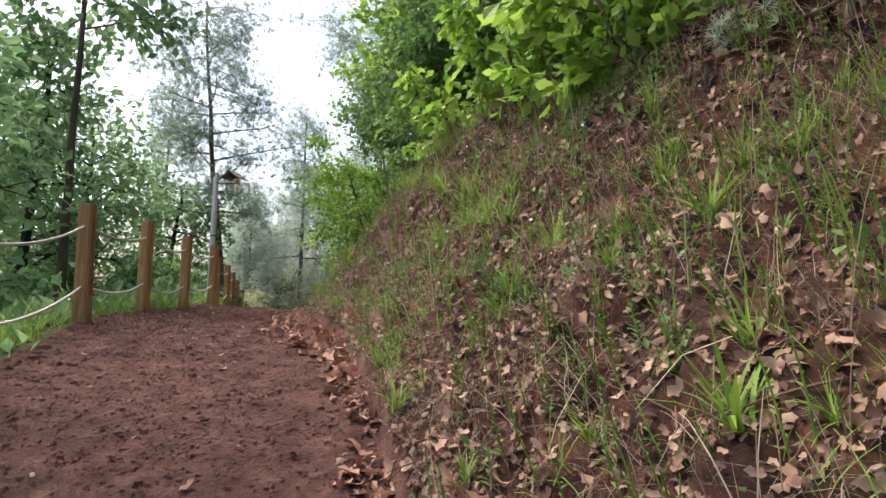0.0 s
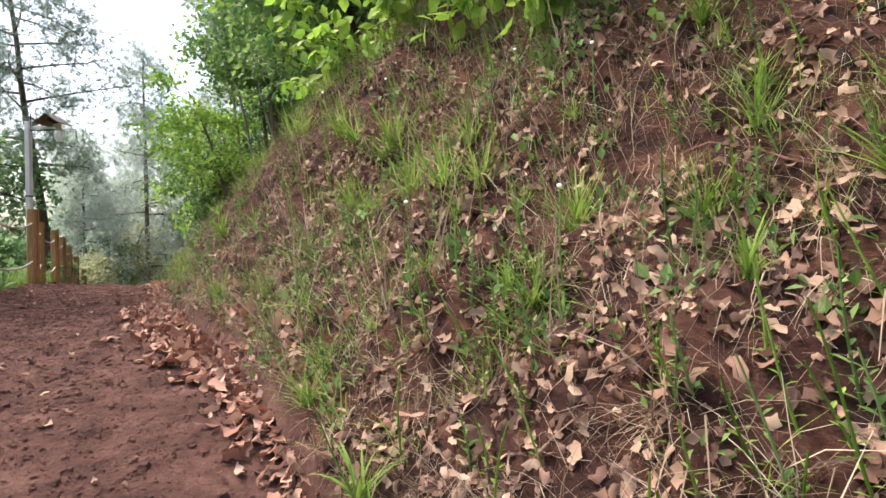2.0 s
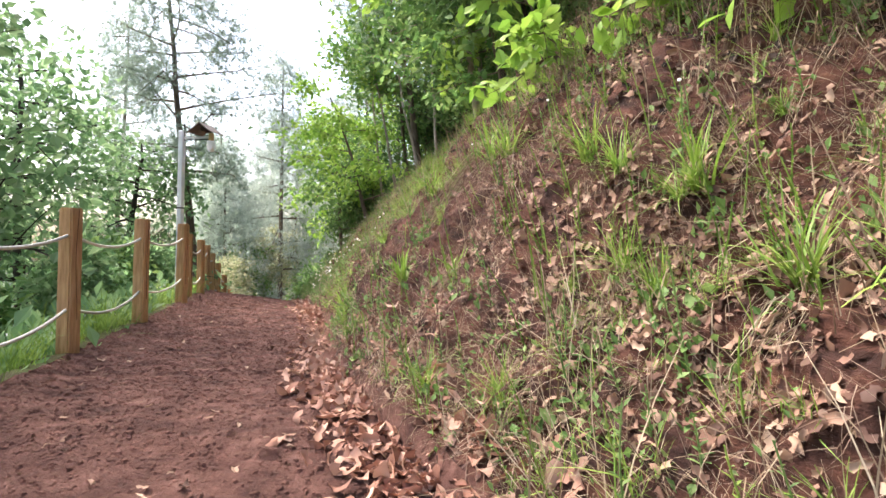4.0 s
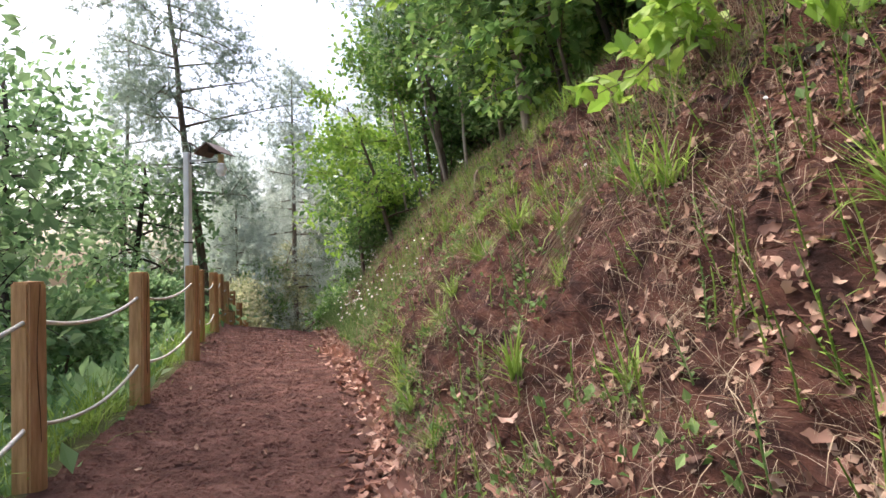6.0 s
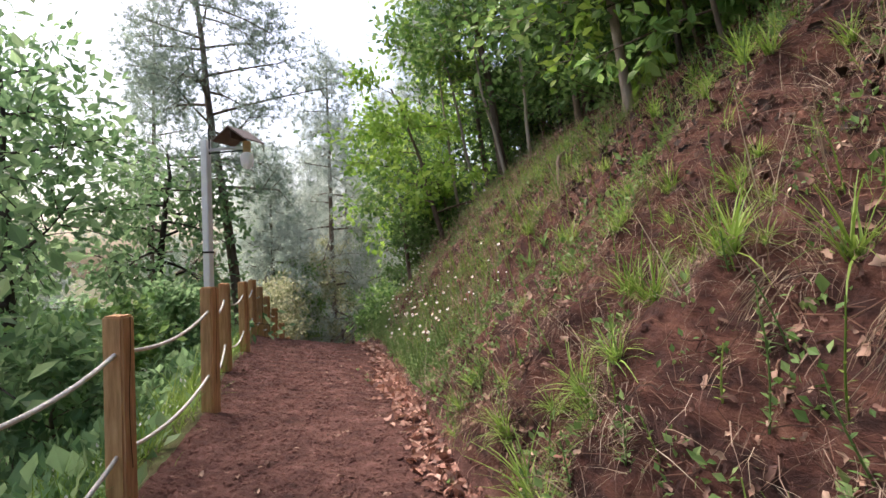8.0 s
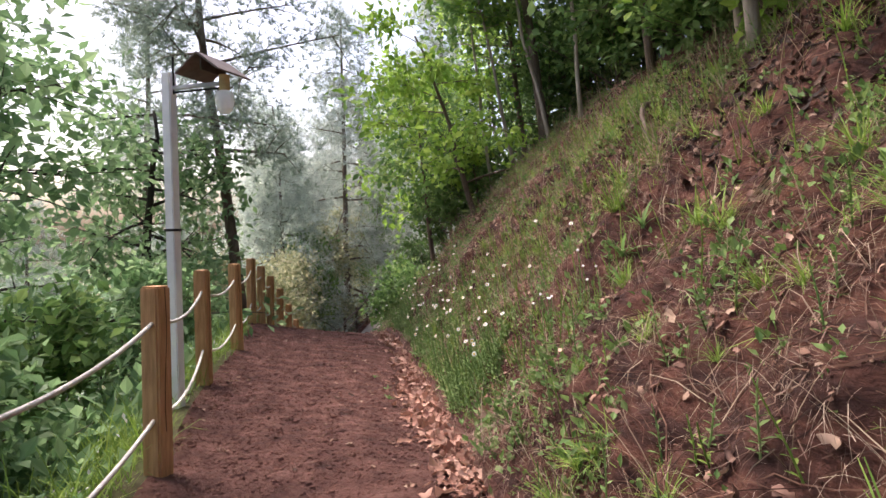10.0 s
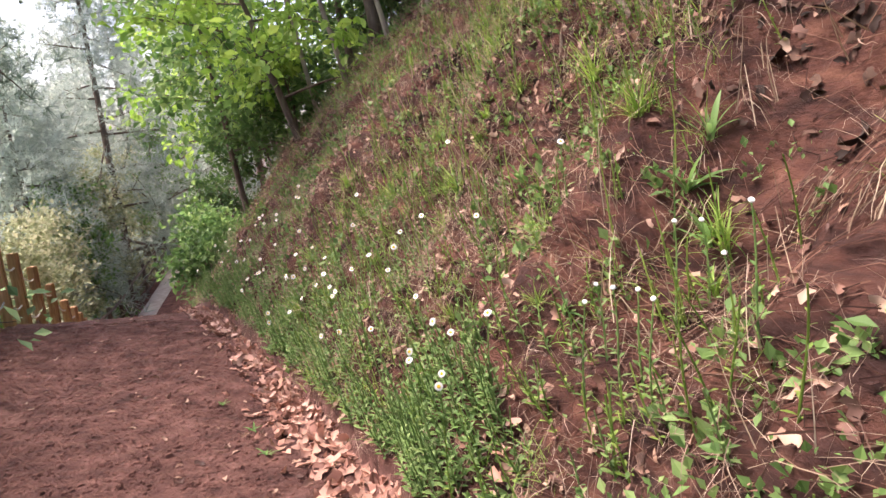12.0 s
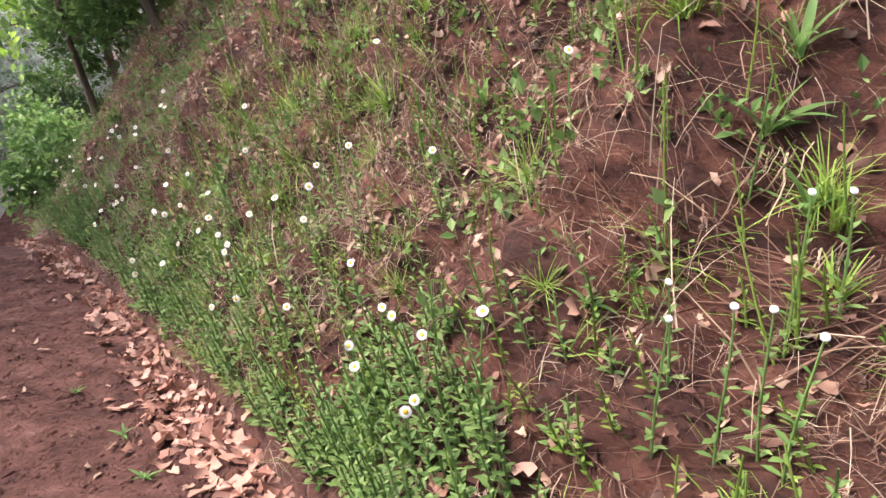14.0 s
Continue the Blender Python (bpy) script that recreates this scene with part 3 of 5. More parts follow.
def slope_z(x, y):
    """Height of the ground anywhere off the path."""
    fx, bx = float(fence_x(y)), float(foot_x(y))
    if x < fx:
        return float(side_at(np.array(float(y)), np.array(fx - x))[2])
    if x > bx:
        d = np.linspace(0, 40, 4001)
        p = bank_at(np.full_like(d, y), d)
        return float(p[np.argmin(np.abs(p[:, 0] - x)), 2])
    return float(path_at(np.array(float(x)), np.array(float(y))))


def rooted(x, y):
    return (x, y, slope_z(x, y))


# ---- trees below the fence ----
OAK = dict(leaf=M_LEAFDARK, bark=M_BARKDARK, group="oaks below the fence")
for k, (x, y, h, r, lean, first, limbs, reach) in enumerate([
        (-6.6, 7.4, 5.6, 0.09, (-0.4, 0.2), 0.25, 17, 2.0),
        (-7.6, 11.2, 6.6, 0.10, (0.5, -0.3), 0.2, 20, 2.3),
        (-8.4, 15.0, 6.4, 0.11, (-0.5, 0.0), 0.22, 20, 2.4),
        (-9.8, 10.0, 8.6, 0.13, (-0.3, 0.3), 0.25, 22, 2.7),
        (-11.4, 14.5, 9.6, 0.14, (0.2, 0.0), 0.25, 22, 2.9),
        (-8.8, 19.5, 5.4, 0.11, (0.2, 0.3), 0.2, 18, 2.3),
        (-6.4, 4.2, 4.4, 0.08, (-0.3, 0.0), 0.25, 14, 1.8),
        (-10.6, 5.0, 7.8, 0.12, (0.0, 0.0), 0.25, 20, 2.6),
        (-13.5, 20.0, 11.0, 0.15, (0.0, 0.0), 0.2, 24, 3.2)]):
    broad_tree("oak_tree", rooted(x, y), h, r * 1.3, label="leafy young oak with dark thin branching trunk below the fence", seed=100 + k, each=8, spread=0.26, size=0.18,
               shapes=(LEAF_FAR,), lean=lean, first=first * 0.6, limbs=limbs + 8, reach=reach, rise=0.25, twigs=7, twig_len=0.75, reach_top=0.8, **OAK)
broad_tree("oak_tree", rooted(-5.55, 9.2), 7.6, 0.075, M_LEAFDARK, M_BARK, "tall slender oak with a bare dark trunk beside the fence", 131, each=9, spread=0.2, size=0.18,
           lean=(-0.3, 0.1), first=0.66, limbs=12, reach=2.0, rise=0.15, twigs=6, twig_len=0.7, reach_top=1.0, group="oaks below the fence")
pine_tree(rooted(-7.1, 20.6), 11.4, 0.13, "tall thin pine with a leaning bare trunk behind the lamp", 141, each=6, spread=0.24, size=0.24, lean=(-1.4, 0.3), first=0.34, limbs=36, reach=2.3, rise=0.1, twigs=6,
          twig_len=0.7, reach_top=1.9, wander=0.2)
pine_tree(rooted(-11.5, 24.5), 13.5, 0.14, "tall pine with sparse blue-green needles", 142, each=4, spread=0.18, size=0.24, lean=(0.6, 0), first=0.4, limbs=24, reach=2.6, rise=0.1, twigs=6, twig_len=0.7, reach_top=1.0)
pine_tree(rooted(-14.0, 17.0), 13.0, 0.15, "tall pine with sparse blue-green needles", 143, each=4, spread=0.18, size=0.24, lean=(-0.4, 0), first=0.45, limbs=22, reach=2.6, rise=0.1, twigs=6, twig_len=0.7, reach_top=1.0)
# far conifers, with the haze put into their pale needle colour
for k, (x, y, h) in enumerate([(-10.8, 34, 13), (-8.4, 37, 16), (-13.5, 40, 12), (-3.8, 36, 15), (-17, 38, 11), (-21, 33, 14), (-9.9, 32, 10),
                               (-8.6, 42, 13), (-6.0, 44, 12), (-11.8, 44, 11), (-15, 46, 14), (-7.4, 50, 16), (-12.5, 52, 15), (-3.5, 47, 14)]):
    pine_tree((x, y, slope_z(x, y) - 1.5), h, 0.17, "dense conifer standing far down the path, its needles paled for haze", 150 + k, each=3, spread=0.3, size=0.42, first=0.1, limbs=42, reach=3.3, rise=-0.05, twigs=6,
              twig_len=0.9, reach_top=0.4, wander=0.05, needle=M_NEEDLEHAZE)
pine_tree(rooted(-0.9, 20.6), 7.6, 0.1, "pine leaning out over the path with long level limbs", 160, each=6, spread=0.16, size=0.2, lean=(-0.9, -0.4), first=0.5, limbs=16, reach=4.4, rise=0.02, twigs=8, twig_len=0.7,
          reach_top=2.4, wander=0.2)

# pines as a dark backdrop, the wood's shade put into their needles
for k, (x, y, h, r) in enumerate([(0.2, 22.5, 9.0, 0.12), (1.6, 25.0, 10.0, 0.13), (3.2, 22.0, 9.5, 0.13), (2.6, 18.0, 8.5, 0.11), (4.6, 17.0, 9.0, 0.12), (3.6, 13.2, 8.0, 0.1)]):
    pine_tree(rooted(x, y), h, r, "straight-trunked pine above the bank, its needles darkened for the wood's shade", 165 + k, each=3, spread=0.25, size=0.36, first=0.22, limbs=30, reach=2.4, rise=0.02, twigs=6, twig_len=0.8, reach_top=0.5,
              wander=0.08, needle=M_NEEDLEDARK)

# ---- trees and saplings on the bank ----
broad_tree("chestnut_tree", rooted(0.15, 13.7), 6.0, 0.06, M_LEAFLIME, M_BARKPALE, "young broad-leaved tree with bright lime-green crown overhanging the bank", 201, each=8, spread=0.18, size=0.19,
           shapes=(LEAF_MID, lobed_leaf(3, 0.28)), lean=(-0.9, -0.4), first=0.3, limbs=24, reach=2.7, rise=0.0, twigs=6, twig_len=0.6, reach_top=0.9, group="trees on the bank")
broad_tree("chestnut_tree", rooted(0.35, 14.4), 5.5, 0.05, M_LEAF, M_BARKPALE, "slender pale-barked tree with bright green leaves", 202, each=7, spread=0.18, size=0.17,
           lean=(-0.6, 0.5), first=0.3, limbs=20, reach=2.5, rise=0.0, twigs=6, twig_len=0.6, reach_top=0.8, group="trees on the bank")
broad_tree("maple_tree", rooted(-2.3, 20.6), 3.4, 0.055, M_LEAFLIME, M_BARK, "small lime-green maple growing out from the bank", 203, each=10, spread=0.17, size=0.16, lean=(-1.2, -0.3), first=0.2,
           limbs=13, reach=2.3, rise=0.1, twigs=6, twig_len=0.5, reach_top=0.9, group="trees on the bank")
broad_tree("maple_tree", rooted(-2.9, 25.5), 5.0, 0.06, M_LEAFLIME, M_BARK, "lime-green young tree behind the bank", 204, each=9, spread=0.18, size=0.17, lean=(-0.8, 0), first=0.25,
           limbs=13, reach=2.4, rise=0.1, twigs=6, twig_len=0.6, reach_top=1.0, group="trees on the bank")
for k, (x, y, h, lean, reach) in enumerate([(-1.2, 21.5, 7.0, (-0.9, 0), 2.5), (0.6, 18.5, 7.0, (-0.5, 0), 2.6), (1.5, 23.5, 8.0, (-0.8, 0), 3.0),
                                            (2.6, 14.8, 6.5, (-0.6, 0), 2.6), (-1.5, 27.5, 8.5, (-0.5, 0), 3.0), (2.6, 10.5, 5.5, (-0.7, 0), 2.4), (4.0, 19.0, 8.0, (0, 0), 3.0), (3.2, 6.8, 5.0, (-0.6, 0), 2.2), (-1.8, 33.0, 8.5, (0, 0), 3.0),
                                            (-3.3, 23.3, 5.0, (-0.7, 0), 1.9), (0.2, 17.0, 5.0, (-0.6, 0), 2.0), (-2.9, 29.5, 6.5, (-0.5, 0), 2.2)]):
    broad_tree("oak_tree", rooted(x, y), h, 0.06, (M_LEAFLIME, M_LEAF, M_LEAF, M_LEAFSHADE)[k % 4], M_BARK, "slender green woodland tree on the slope above", 220 + k, each=7, spread=0.26, size=0.19, shapes=(LEAF_FAR,), lean=lean,
               first=0.32, limbs=17, reach=reach, rise=0.14, twigs=6, twig_len=0.75, reach_top=0.8, group="trees on the bank")
for k, (x, y, h, lean) in enumerate([(-0.46, 19.15, 5.5, (-0.5, 0.1)), (-1.5, 20.4, 5.0, (-1.1, 0.0)), (-1.9, 21.4, 5.2, (-0.9, -0.1)), (-0.9, 19.8, 4.6, (-1.0, 0.1)), (0.84, 15.99, 6.0, (0.1, 0.0))]):
    broad_tree("ash_sapling", rooted(x, y), h, 0.035, M_LEAF, M_BARKPALE, "thin pale-barked sapling leaning out of the wood", 370 + k, each=7, spread=0.2, size=0.17, shapes=(LEAF_FAR,), category="sapling", lean=lean,
               first=0.55, limbs=9, reach=1.4, rise=0.3, twigs=5, twig_len=0.5, reach_top=0.6, group="pale saplings")
# canopy oaks added to keep light off the upper bank
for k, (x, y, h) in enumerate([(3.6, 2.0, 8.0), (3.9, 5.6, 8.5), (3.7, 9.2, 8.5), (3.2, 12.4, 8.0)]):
    broad_tree("oak_tree", rooted(x, y), h, 0.1, M_LEAFSHADE, M_BARK, "tall oak added so that its high crown shades the top of the bank", 390 + k, each=9, spread=0.26, size=0.2, shapes=(LEAF_FAR,), lean=(-1.2, 0), first=0.38, limbs=18,
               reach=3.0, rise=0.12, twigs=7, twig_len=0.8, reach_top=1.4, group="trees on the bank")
broad_tree("oak_tree", rooted(-4.9, 1.8), 7.6, 0.1, M_LEAFDARK, M_BARK, "oak spreading its lower boughs over the path", 398, each=9, spread=0.22, size=0.17, shapes=(LEAF_MID,), lean=(0.5, 0.5), first=0.52, limbs=15, reach=2.7, rise=0.1, twigs=7,
           twig_len=0.7, reach_top=1.4, group="oaks below the fence")
for k, (x, y, h) in enumerate([(1.0, 15.4, 8.0), (1.9, 18.6, 9.0)]):
    broad_tree("oak_tree", rooted(x, y), h, 0.1, M_LEAF, M_BARK, "tall dark-trunked tree with a high leafy crown on the slope", 360 + k, each=8, spread=0.24, size=0.19, shapes=(LEAF_FAR,), lean=(-0.5, 0), first=0.5, limbs=16,
               reach=2.6, rise=0.15, twigs=6, twig_len=0.7, reach_top=1.0, group="trees on the bank")
# bushes added mostly above the view, so that they shade the upper bank
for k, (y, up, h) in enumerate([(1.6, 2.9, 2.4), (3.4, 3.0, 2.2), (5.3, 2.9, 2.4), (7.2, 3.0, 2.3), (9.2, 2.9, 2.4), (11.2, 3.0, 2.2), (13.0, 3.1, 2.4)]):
    broad_tree("hazel_bush", bank_at(np.array(y), np.array(up)).tolist(), h, 0.035, M_LEAFSHADE, M_BARKDARK, "dense bush added over the crest to shade the upper bank", 430 + k, each=9, spread=0.2, size=0.16, shapes=(LEAF_FAR,), category="bush",
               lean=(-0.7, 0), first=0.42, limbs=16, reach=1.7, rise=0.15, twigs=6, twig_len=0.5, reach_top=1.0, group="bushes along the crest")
# dark backing behind the crest: shade of the wood given as leaf colour
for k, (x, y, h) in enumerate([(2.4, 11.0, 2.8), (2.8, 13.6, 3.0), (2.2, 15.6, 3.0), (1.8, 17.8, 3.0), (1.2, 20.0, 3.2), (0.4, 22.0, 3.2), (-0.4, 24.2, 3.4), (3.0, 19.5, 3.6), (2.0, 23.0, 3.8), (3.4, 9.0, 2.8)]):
    broad_tree("thicket_bush", rooted(x, y), h, 0.04, M_LEAFSHADE, M_BARKDARK, "leafy thicket behind the crest, its leaves darkened for shade", 450 + k, each=8, spread=0.26, size=0.2, shapes=(LEAF_FAR,), category="bush", first=0.04, limbs=20, reach=1.9,
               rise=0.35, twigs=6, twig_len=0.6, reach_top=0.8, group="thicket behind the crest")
BIG = (lobed_leaf(3, 0.25, 0.2), lobed_leaf(3, 0.27, 0.32))
for k, (x, y, h, lean, limbs, reach, each, leaf) in enumerate([
        (0.45, 8.1, 0.55, (-0.55, -0.2), 5, 0.45, 5, M_LEAFLIME), (0.95, 6.5, 0.9, (-0.55, -0.2), 9, 0.6, 5, M_LEAFLIME), (1.6, 4.4, 0.8, (-0.5, -0.2), 9, 0.6, 5, M_LEAFLIME), (1.4, 5.4, 1.1, (-0.5, -0.2), 9, 0.65, 5, M_LEAFLIME),
        (1.35, 7.6, 2.4, (-0.9, -0.3), 14, 1.1, 6, M_LEAF), (1.9, 6.0, 2.4, (-0.8, 0.0), 14, 1.1, 6, M_LEAF), (0.3, 11.2, 2.2, (-0.7, 0.0), 12, 1.0, 6, M_LEAF),
        (1.6, 9.6, 2.8, (-0.9, 0.0), 14, 1.2, 6, M_LEAF),
        (0.9, 13.2, 3.6, (-1.2, 0.0), 16, 1.4, 7, M_LEAFLIME)]):
    broad_tree("oak_sapling", rooted(x, y), h, 0.018, leaf, M_BARK, "oak sapling with large fresh green leaves hanging over the bank", 240 + k, each=each, spread=0.07, size=0.16, shapes=BIG, category="sapling", lean=lean,
               first=0.15, limbs=limbs, reach=reach, rise=-0.1, twigs=4, twig_len=0.25, reach_top=0.4, group="saplings on the bank")
for k, (x, y, h, lean) in enumerate([(2.05, 2.9, 1.6, (-0.3, 0)), (2.3, 3.8, 1.9, (-0.3, 0))]):
    pine_tree(rooted(x, y), h, 0.02, "small pine seedling with thin needles on the bank", 260 + k, each=3, spread=0.05, size=0.11, first=0.1, limbs=14, reach=0.7, rise=0.2, twigs=4, twig_len=0.25, reach_top=0.3, lean=lean)

# ---- shrubs in the distance and under the fence ----
for k, (x, y, h, reach, m) in enumerate([(-9.6, 27.5, 2.8, 1.4, M_SHRUB), (-9.0, 25.2, 2.4, 1.4, M_SHRUB), (-10.4, 30.5, 3.8, 1.8, M_SHRUB), (-10.2, 28.5, 3.4, 1.8, M_LEAF), (-10.2, 34.0, 3.8, 1.8, M_SHRUB),
                                         (-11.5, 31.3, 4.2, 2.0, M_SHRUB), (-9.6, 23.0, 2.6, 1.6, M_LEAFDARK), (-8.4, 22.0, 2.4, 1.5, M_SHRUB), (-10.5, 27.0, 3.6, 2.0, M_SHRUB),
                                         (-8.7, 27.0, 3.4, 1.6, M_SHRUB), (-8.9, 29.5, 4.2, 1.8, M_SHRUB), (-9.0, 32.0, 4.6, 2.0, M_LEAF), (-8.8, 35.0, 4.6, 2.0, M_SHRUB), (-8.6, 38.5, 5.0, 2.2, M_SHRUB), (-7.6, 41.0, 5.0, 2.2, M_LEAF), (-10.6, 37.0, 5.0, 2.2, M_LEAF)]):
    broad_tree("shrub", rooted(x, y), h, 0.03, m, M_BARK, "loose feathery shrub beside the far path", 280 + k, each=12, spread=0.18, size=0.14, shapes=(LEAF_FAR,), category="shrub", first=0.05, limbs=18, reach=reach, rise=0.7,
               twigs=6, twig_len=0.5, reach_top=0.5, group="far shrubs")
for k, (x, y, h) in enumerate([(-4.3, 3.4, 0.9), (-4.9, 5.6, 1.0), (-5.4, 7.0, 1.1), (-5.9, 9.6, 1.4), (-5.6, 11.6, 1.2), (-6.3, 13.4, 1.4), (-6.8, 16.4, 1.5), (-4.2, 1.2, 1.0), (-7.6, 18.4, 1.5)]):
    broad_tree("shrub", rooted(x, y), h, 0.018, M_LEAF if k % 2 else M_LEAFDARK, M_BARK, "low green shrub on the slope beyond the fence", 300 + k, each=11, spread=0.13, size=0.13, shapes=(LEAF_FAR,), category="shrub", first=0.1, limbs=14,
               reach=0.9, rise=0.6, twigs=5, twig_len=0.35, reach_top=0.4, group="shrubs below the fence")

for k, (x, y, h, reach) in enumerate([(0.6, 16.2, 1.0, 0.8), (-2.3, 22.0, 1.6, 1.1), (-2.8, 24.0, 2.0, 1.3), (1.2, 12.6, 1.3, 1.0), (1.4, 14.6, 1.6, 1.2),
                                      (0.8, 17.0, 1.8, 1.3), (0.2, 19.4, 2.2, 1.5), (-0.8, 21.6, 2.4, 1.6), (2.4, 12.0, 1.8, 1.3), (2.6, 16.8, 2.6, 1.7), (2.0, 20.5, 3.0, 1.9), (0.6, 24.5, 3.2, 2.0), (2.2, 8.6, 1.5, 1.1), (2.6, 5.0, 1.4, 1.0),
                                      (-4.2, 23.6, 0.7, 0.5), (-4.2, 26.6, 1.2, 0.8), (-4.2, 30.6, 1.8, 1.2)]):
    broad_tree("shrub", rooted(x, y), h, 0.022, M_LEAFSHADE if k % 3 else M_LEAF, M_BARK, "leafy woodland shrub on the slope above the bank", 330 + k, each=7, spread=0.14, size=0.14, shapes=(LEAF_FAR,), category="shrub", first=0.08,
               limbs=18, reach=reach, rise=0.5, twigs=6, twig_len=0.4, reach_top=0.5, group="shrubs above the bank")

# ---- woods across the valley ----
gw = np.random.default_rng(77)
n = 9000
wx, wy = gw.uniform(-95, -16, n), gw.uniform(-25, 95, n)
keep = np.hypot(wx + 3, wy - 6) > 24
wx, wy = wx[keep], wy[keep]
far = np.hypot(wx + 3, wy - 6)
wz = -9 + 6.5 * (0.55 + 0.5 * fbm(wx / 5, wy / 5, 301, 2)) * gw.uniform(0.15, 1, len(wx)) ** 0.5 + 0.03 * (far - 24)
n = len(wx)
woods = part("far_woods", strewn(LEAF_FAR, np.stack([wx, wy, wz], -1), frames_of(unit(gw.normal(0, 1, (n, 3))), unit(gw.normal(0, 0.6, (n, 3)) + [0.3, -0.3, 0.8])), 1.5 * gw.uniform(0.5, 1.3, n)), M_LEAFDARK)
tagged(woods, "hazy green woods on the far side of the valley", "woods", kind="stuff")

# ---- ground cover ----
def bank_d(x, y):
    """How far up the bank a place (x, y) lies."""
    d = np.linspace(0, 5, 1001)
    return float(d[np.argmin(np.abs(bank_at(np.full_like(d, y), d)[:, 0] - x))])


def on_bank(x, y):
    d = bank_d(x, y)
    a = np.array(float(y)), np.array(d)
    return bank_at(*a), bank_normal(*a)


def cover(y, d):
    """How much grows or lies on the bank: little where the soil has slipped and lies bare."""
    slip = 0.75 * np.exp(-((y - 12.2) / 1.1) ** 2) * np.clip((d - 0.5) / 0.5, 0, 1)
    slip = slip + 0.6 * np.exp(-((y - 7.4) / 0.8) ** 2 - ((d - 0.7) / 0.45) ** 2)
    return 1 - slip - 0.6 * np.exp(-((y - 13.2) / 0.5) ** 2 - ((d - 0.6) / 0.35) ** 2)


def scatter_bank(g, n, want, y0=0.2, y1=22.0, d1=3.9, everywhere=False):
    """Random spots (y, d) on the bank, thinned by want(y, d) and, but for roots and shade-dark litter, by the bare
    slips.
    """
    y, d = g.uniform(y0, y1, n * 4), g.uniform(0, d1, n * 4)
    keep = g.uniform(0, 1, n * 4) < want(y, d) * (1 if everywhere else cover(y, d))
    return y[keep][:n], d[keep][:n]


def patchy(y, d, seed, scale=1.4, bias=0.0):
    return np.clip(0.5 + bias + 0.6 * fbm(y * scale, d * scale, seed), 0, 1)


DEAD = (dead_leaf(0.7, 0.35, 0.26), dead_leaf(-0.6, 0.7, 0.24), dead_leaf(1.3, -0.5, 0.3), dead_leaf(0.25, 0.9, 0.2), dead_leaf(-1.0, -0.4, 0.28))


def strewn_leaves(g, at, nor, size=0.054, tilt=0.55, shapes=DEAD):
    n = len(at)
    nn = unit(nor + g.normal(0, tilt, (n, 3)))
    axis = unit(np.cross(nn, g.normal(0, 1, (n, 3))))
    turn = frames_of(axis, nn)
    sz = size * np.exp(np.clip(g.normal(0, 0.3, n), -0.8, 0.45))
    which = g.integers(0, len(shapes), n)
    at = at + nor * (0.006 + 0.012 * g.uniform(0, 1, n))[:, None]
    return joined([strewn(s, at[which == k], turn[which == k], sz[which == k]) for k, s in enumerate(shapes)])


g = np.random.default_rng(31)


def leaf_want(y, d):
    zone = np.interp(y, [0, 5.5, 7, 9, 12, 14, 19], [1.0, 1.0, 0.55, 0.3, 0.3, 0.5, 0.7])
    return zone * patchy(y, d, 71, 1.6, 0.0) * np.interp(d, [0, 0.5, 2, 3.2], [0.9, 0.8, 0.9, 1.0])


y, d = scatter_bank(g, 17000, leaf_want)
litter = part("fallen_leaves", mesh_np("fallen_leaves", *strewn_leaves(g, bank_at(y, d), bank_normal(y, d)), True), M_DEAD)
tagged(litter, "dry brown oak leaves strewn over the bank", "fallen leaves", kind="stuff")

y, d = scatter_bank(g, 4200, lambda y, d: np.interp(y, [0, 5.5, 7], [1, 1, 0.3]) * np.clip(0.3 + 1.3 * fbm(y * 1.1, d * 1.1, 73), 0, 1), 0.1, 7.0, 3.4)
litter = part("leaf_litter", mesh_np("leaf_litter", *strewn_leaves(g, bank_at(y, d), bank_normal(y, d), 0.054, 0.5), True), M_DEAD)
tagged(litter, "thick litter of tan and grey-brown leaves caught in the bank's hollows", "fallen leaves", kind="stuff")

# leaf litter under the crest, its colour darkened to stand for shade there
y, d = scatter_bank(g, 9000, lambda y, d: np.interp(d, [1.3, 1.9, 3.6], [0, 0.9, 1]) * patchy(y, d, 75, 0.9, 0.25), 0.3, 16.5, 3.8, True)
mould = part("leaf_mould", mesh_np("leaf_mould", *strewn_leaves(g, bank_at(y, d), bank_normal(y, d), 0.075, 0.5), True), M_SHADELITTER)
tagged(mould, "leaf litter under the crest of the bank, darkened to stand for shade", "leaf mould", kind="stuff")

# leaves drifted along the foot of the bank; the ones passed nearest lie singly
n = 12000
y = g.uniform(0.5, 22, n)
drift = np.interp(y, [0, 2, 4, 5, 6, 7, 12, 14, 16, 22], [0.8, 0.8, 0.5, 0.8, 1.0, 0.9, 0.75, 1.0, 0.9, 0.8]) * np.clip(0.65 + 0.5 * fbm(y * 1.5, y * 0, 91), 0.1, 1)
y = y[g.uniform(0, 1, n) < drift]
off = g.normal(-0.045, 0.125, len(y)) - np.interp(y, [4.6, 5.2, 6.8, 7.6, 12, 13, 15, 17], [0, 0.07, 0.07, 0, 0, 0.06, 0.06, 0]) * np.maximum(0, g.uniform(-1.2, 3, len(y)))
x = foot_x(y) + off
z = path_at(x, y)
climb = np.maximum(off, 0)
z = np.where(off > 0, path_at(foot_x(y), y) + np.interp(climb, [0, 0.12, 0.3, 0.6], [0, 0.2, 0.46, 0.78]), z)
at = np.stack([x, y, z + 0.02 * g.uniform(0, 1, len(y)) ** 2], -1)
near = (y > 12.4) & (y < 14.6) & (off < 0.02)
near_i = np.flatnonzero(near)[:280]
